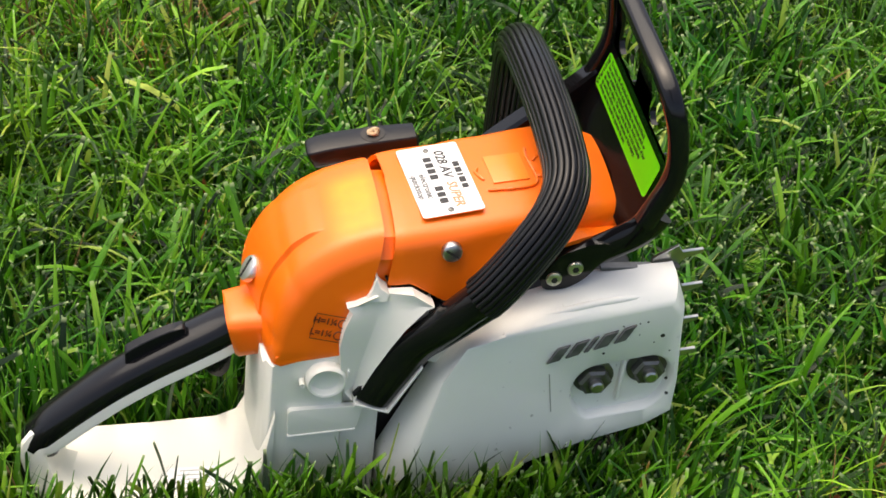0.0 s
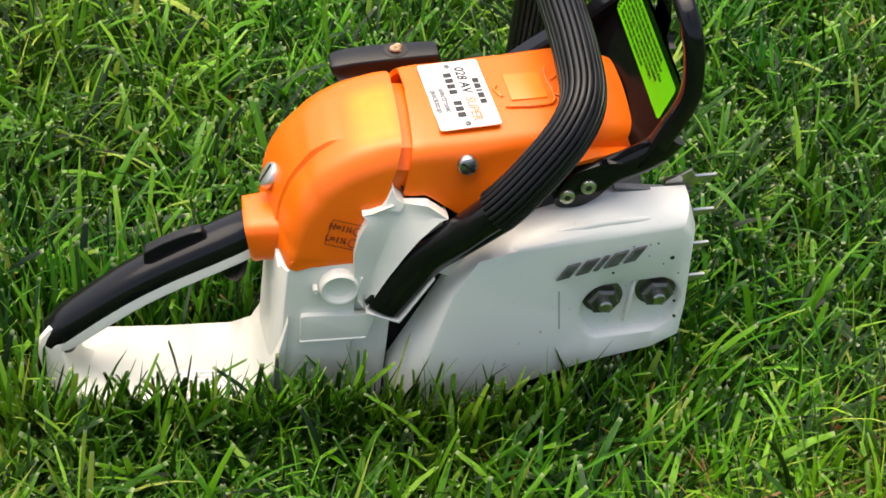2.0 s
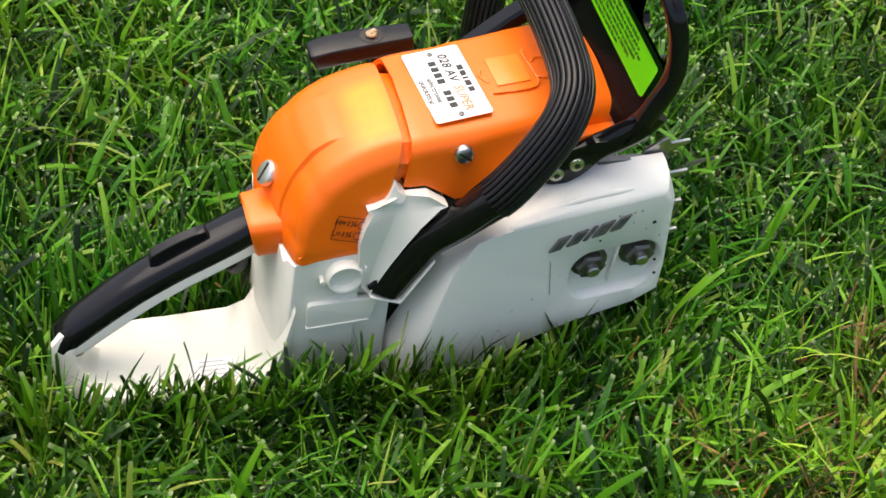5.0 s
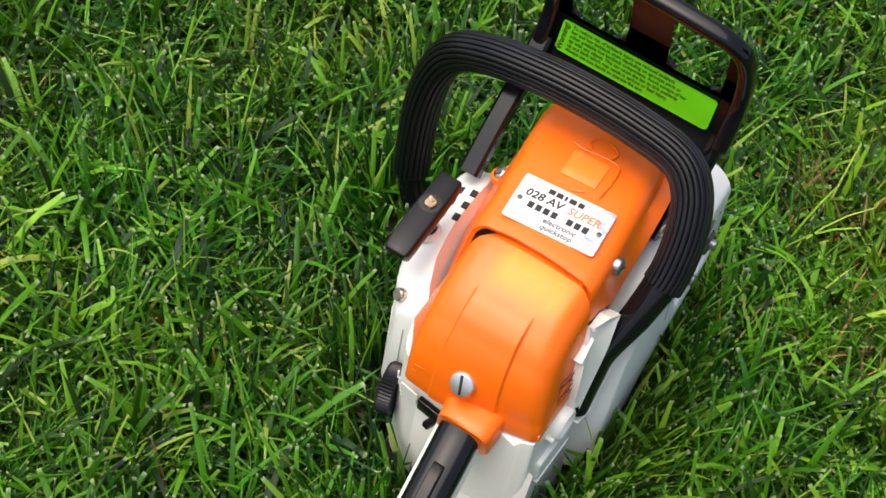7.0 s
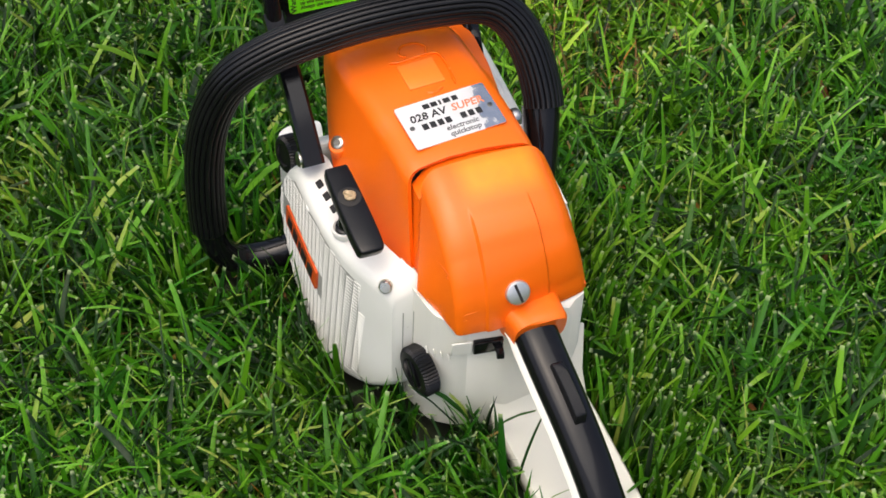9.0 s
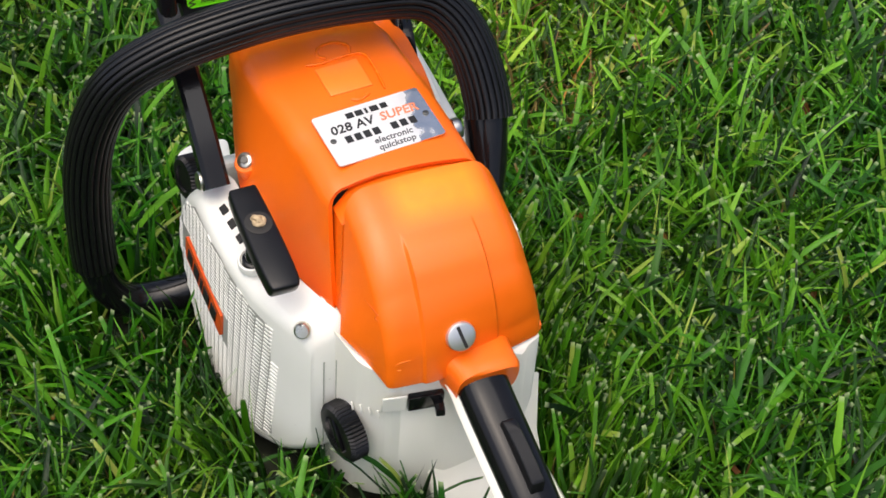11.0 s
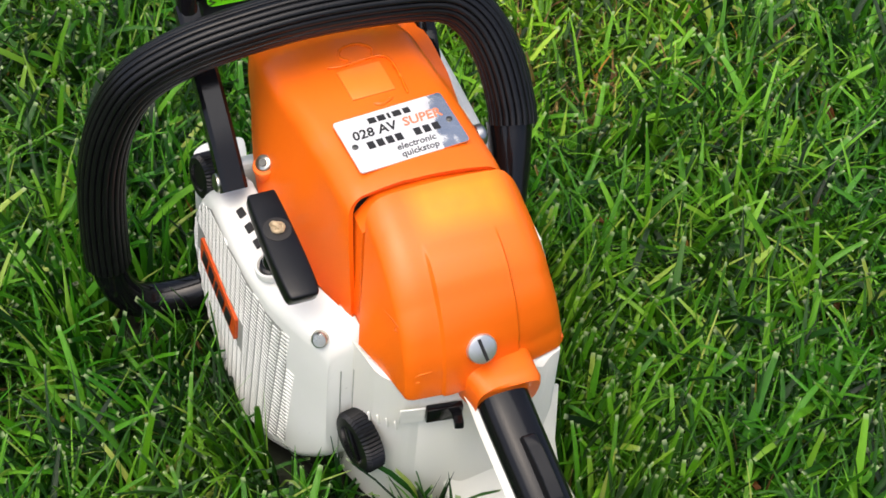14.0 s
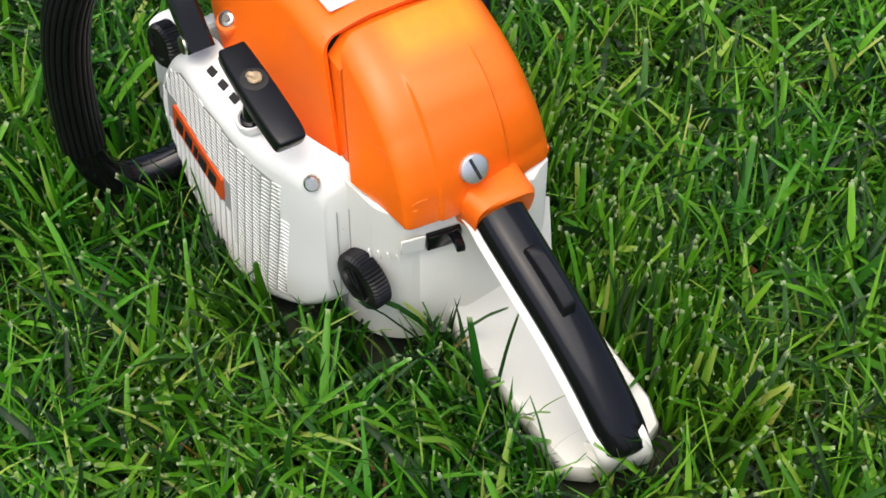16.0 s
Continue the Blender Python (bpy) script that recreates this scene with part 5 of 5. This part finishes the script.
# warning sticker print
warn_n = (on_guard(0, 0.192, 0) - on_guard(0, 0.172, 0)).normalized()
warn_m = Matrix.Translation(on_guard(0.0295, 0.1818, 0.0006)) @ Matrix((Vector((0, -1, 0)), warn_n, Vector((0, -1, 0)).cross(warn_n))).transposed().to_4x4()
words("Warning!", 0.0052, warn_m @ Matrix.Translation((-0.0525, -0.0005, 0)) @ pose(0, 0, 0, 0, 0, 90), INK_GREEN, warning, lift=0.0001)
LINES = ("To reduce risk of kickback injury use reduced kickback", "bar and low kickback chain depending on sprocket pitch or", "other available low kickback components. Avoid contact of bar", "tip with any object. This can cause the bar to kick suddenly", "up and back which may result in serious or fatal injury.", "Always use two hands to operate the saw.")
for k, line in enumerate(LINES):
    words(line, 0.0033, warn_m @ Matrix.Translation((-0.0480, 0.0082 - k * 0.0032, 0)), INK_GREEN, warning, align="LEFT", lift=0.0001)

# ---- lawn ----
SOLID = [(0.040, 0.176, -0.050, 0.020), (0.165, 0.240, -0.049, 0.066), (0.232, 0.330, -0.054, 0.085), (0.205, 0.342, 0.04, 0.098), (0.329, 0.349, 0.085, 0.165), (0.33, 0.40, -0.03, 0.09)]


def blades(name, count, box, length, width, lean, segments, seed, mat, label, clump=1.0, keep_out=None, base_z=GROUND_Z, fade=None):
    """Many bent, creased blades in one mesh: three points across, with mown or pointed tips."""
    g = np.random.default_rng(seed)
    x0, x1, y0, y1 = box
    n = count
    bx, by = g.uniform(x0, x1, n), g.uniform(y0, y1, n)
    # tufts: pull each root towards one of many centres
    centres = max(8, n // 14)
    cx, cy = g.uniform(x0, x1, centres), g.uniform(y0, y1, centres)
    ca_, ct = g.uniform(0, 2 * np.pi, centres), g.uniform(0.55, 1.25, centres)
    own = g.integers(0, centres, n)
    pull_to = g.random(n) < 0.75 * clump
    spread = g.normal(0, 0.009, (n, 2))
    bx = np.where(pull_to, cx[own] + spread[:, 0], bx)
    by = np.where(pull_to, cy[own] + spread[:, 1], by)
    ok = np.ones(n, bool)
    if keep_out:
        a, b, c, d = keep_out
        ok &= ~((bx > a) & (bx < b) & (by > c) & (by < d))
    for a, b, c, d in SOLID:
        ok &= ~((bx > a) & (bx < b) & (by > c) & (by < d))
    if fade:
        # thins out with the distance from the middle of the lawn
        ok &= g.random(n) < np.exp(-(np.hypot(bx - 0.4, by) / fade) ** 2)
    ok &= (bx > x0 - 0.05) & (bx < x1 + 0.05)
    bx, by, own, pull_to = bx[ok], by[ok], own[ok], pull_to[ok]
    n = len(bx)
    az = np.where(pull_to & (g.random(n) < 0.6), ca_[own] + g.normal(0, 0.7, n), g.uniform(0, 2 * np.pi, n))
    # keep blades beside the saw from leaning into it
    dist, dx, dy = np.full(n, 9.0), np.zeros(n), np.zeros(n)
    for a, b, c, d in SOLID:
        ex, ey = bx - np.clip(bx, a, b), by - np.clip(by, c, d)
        e = np.hypot(ex, ey)
        dx, dy, dist = np.where(e < dist, ex, dx), np.where(e < dist, ey, dy), np.minimum(dist, e)
    near = dist < 0.030
    out = np.arctan2(dy, dx) + np.clip(g.normal(0, 0.9, n), -1.75, 1.75)
    az = np.where(near & (dist > 0.0005), out, az)
    L = g.uniform(*length, n) * np.where(pull_to, ct[own], 1.0)
    W = g.uniform(*width, n) * (0.6 + 0.4 * L / length[1])
    L = np.where((bx > 0.32) & (bx < 0.41) & (by > -0.040) & (by < 0.0), np.minimum(L, 0.035), L)
    t0 = np.abs(g.normal(0, lean[0], n)) + 0.08
    t1 = t0 + np.abs(g.normal(lean[1], lean[2], n))
    t1 = np.minimum(t1, 1.75)
    t0, t1 = np.where(near, t0 * 0.45, t0), np.where(near, t1 * 0.55, t1)
    mown = g.random(n) < 0.5
    twist = g.normal(0, 0.5, n)
    S = segments
    P = np.zeros((n, S + 1, 3, 3))
    UV = np.zeros((n, S + 1, 3, 2))
    p = np.stack([bx, by, np.full(n, base_z - 0.004)], 1)
    for k in range(S + 1):
        f = k / S
        ang = t0 + (t1 - t0) * f ** 1.3
        dirv = np.stack([np.sin(ang) * np.cos(az), np.sin(ang) * np.sin(az), np.cos(ang)], 1)
        if k:
            p = p + dirv * (L / S)[:, None]
        side = np.stack([-np.sin(az), np.cos(az), np.zeros(n)], 1)
        nrm = np.cross(side, dirv)
        tw = twist * f
        sd = side * np.cos(tw)[:, None] + nrm * np.sin(tw)[:, None]
        shape = 0.75 + 0.5 * np.sin(np.pi * min(1.0, f * 0.9 + 0.15)) * 0.5
        wk = W * np.where(mown, shape * (1.0 if f < 1 else 0.8), shape * (1 - f ** 2.2) + 0.03)
        up_ = np.cross(sd, dirv)
        P[:, k, 0] = p - sd * (wk / 2)[:, None]
        P[:, k, 1] = p - up_ * (wk * 0.16)[:, None]
        P[:, k, 2] = p + sd * (wk / 2)[:, None]
        UV[:, k, :, 0] = (0, 0.5, 1)
        UV[:, k, :, 1] = np.where(mown, f, f * 0.94)[:, None]
    P[..., 2] = np.maximum(P[..., 2], base_z - 0.004 + 0.002)
    V = P.reshape(-1, 3)
    per = (S + 1) * 3
    quad = []
    for k in range(S):
        for c in range(2):
            quad.append((k * 3 + c, k * 3 + c + 1, (k + 1) * 3 + c + 1, (k + 1) * 3 + c))
    Q = (np.arange(n)[:, None, None] * per + np.array(quad)[None]).reshape(-1, 4)
    me = bpy.data.meshes.new(name)
    me.vertices.add(len(V))
    me.vertices.foreach_set("co", V.astype(np.float32).ravel())
    me.loops.add(Q.size)
    me.loops.foreach_set("vertex_index", Q.astype(np.int32).ravel())
    me.polygons.add(len(Q))
    me.polygons.foreach_set("loop_start", np.arange(0, Q.size, 4, dtype=np.int32))
    me.update(calc_edges=True)
    uvl = me.uv_layers.new(name="UVMap")
    uvl.data.foreach_set("uv", UV.reshape(-1, 2)[Q.ravel()].astype(np.float32).ravel())
    me.materials.append(mat)
    me.shade_smooth()
    return tagged(new(name, me), label, "grass", kind="stuff")


CORE = (-0.18, 0.96, -0.60, 0.60)
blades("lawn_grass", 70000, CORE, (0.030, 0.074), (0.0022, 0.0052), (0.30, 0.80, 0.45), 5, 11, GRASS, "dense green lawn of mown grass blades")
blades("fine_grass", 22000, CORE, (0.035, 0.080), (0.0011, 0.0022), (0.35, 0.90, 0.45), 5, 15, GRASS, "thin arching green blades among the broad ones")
blades("edge_grass", 1700, (0.02, 0.43, -0.092, -0.050), (0.038, 0.072), (0.0022, 0.0046), (0.30, 0.45, 0.30), 5, 21, GRASS, "long upright blades against the saw's lower edge")
blades("edge_grass", 260, (0.02, 0.16, 0.022, 0.060), (0.030, 0.055), (0.0022, 0.0046), (0.30, 0.55, 0.30), 5, 22, GRASS, "long upright blades beside the rear handle")
blades("low_grass", 20000, CORE, (0.014, 0.034), (0.0018, 0.0036), (0.5, 0.6, 0.4), 3, 12, GRASS_LOW, "short fine grass, coloured dark for the shade between the long blades")
blades("dry_thatch", 4200, CORE, (0.02, 0.05), (0.0010, 0.0024), (1.1, 0.35, 0.2), 3, 13, STRAW, "dry straw-coloured dead blades in the lawn", clump=0.6)
for seed, patch in ((31, (0.38, 0.64, -0.32, -0.05)), (32, (0.60, 0.92, -0.58, -0.30)), (33, (-0.05, 0.20, 0.38, 0.58))):
    blades("dry_thatch", 700, patch, (0.02, 0.055), (0.0012, 0.0028), (0.8, 0.45, 0.3), 3, seed, STRAW, "dry straw-coloured blades in a worn patch of lawn", base_z=GROUND_Z + 0.012)
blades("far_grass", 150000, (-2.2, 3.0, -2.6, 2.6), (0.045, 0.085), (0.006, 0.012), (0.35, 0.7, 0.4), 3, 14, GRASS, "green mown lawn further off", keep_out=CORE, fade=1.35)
blades("leaf_litter", 260, CORE, (0.007, 0.016), (0.004, 0.008), (1.2, 0.3, 0.2), 2, 17, LITTER, "scattered rust-brown dead leaf bits in the lawn", clump=0.3, base_z=GROUND_Z + 0.018)
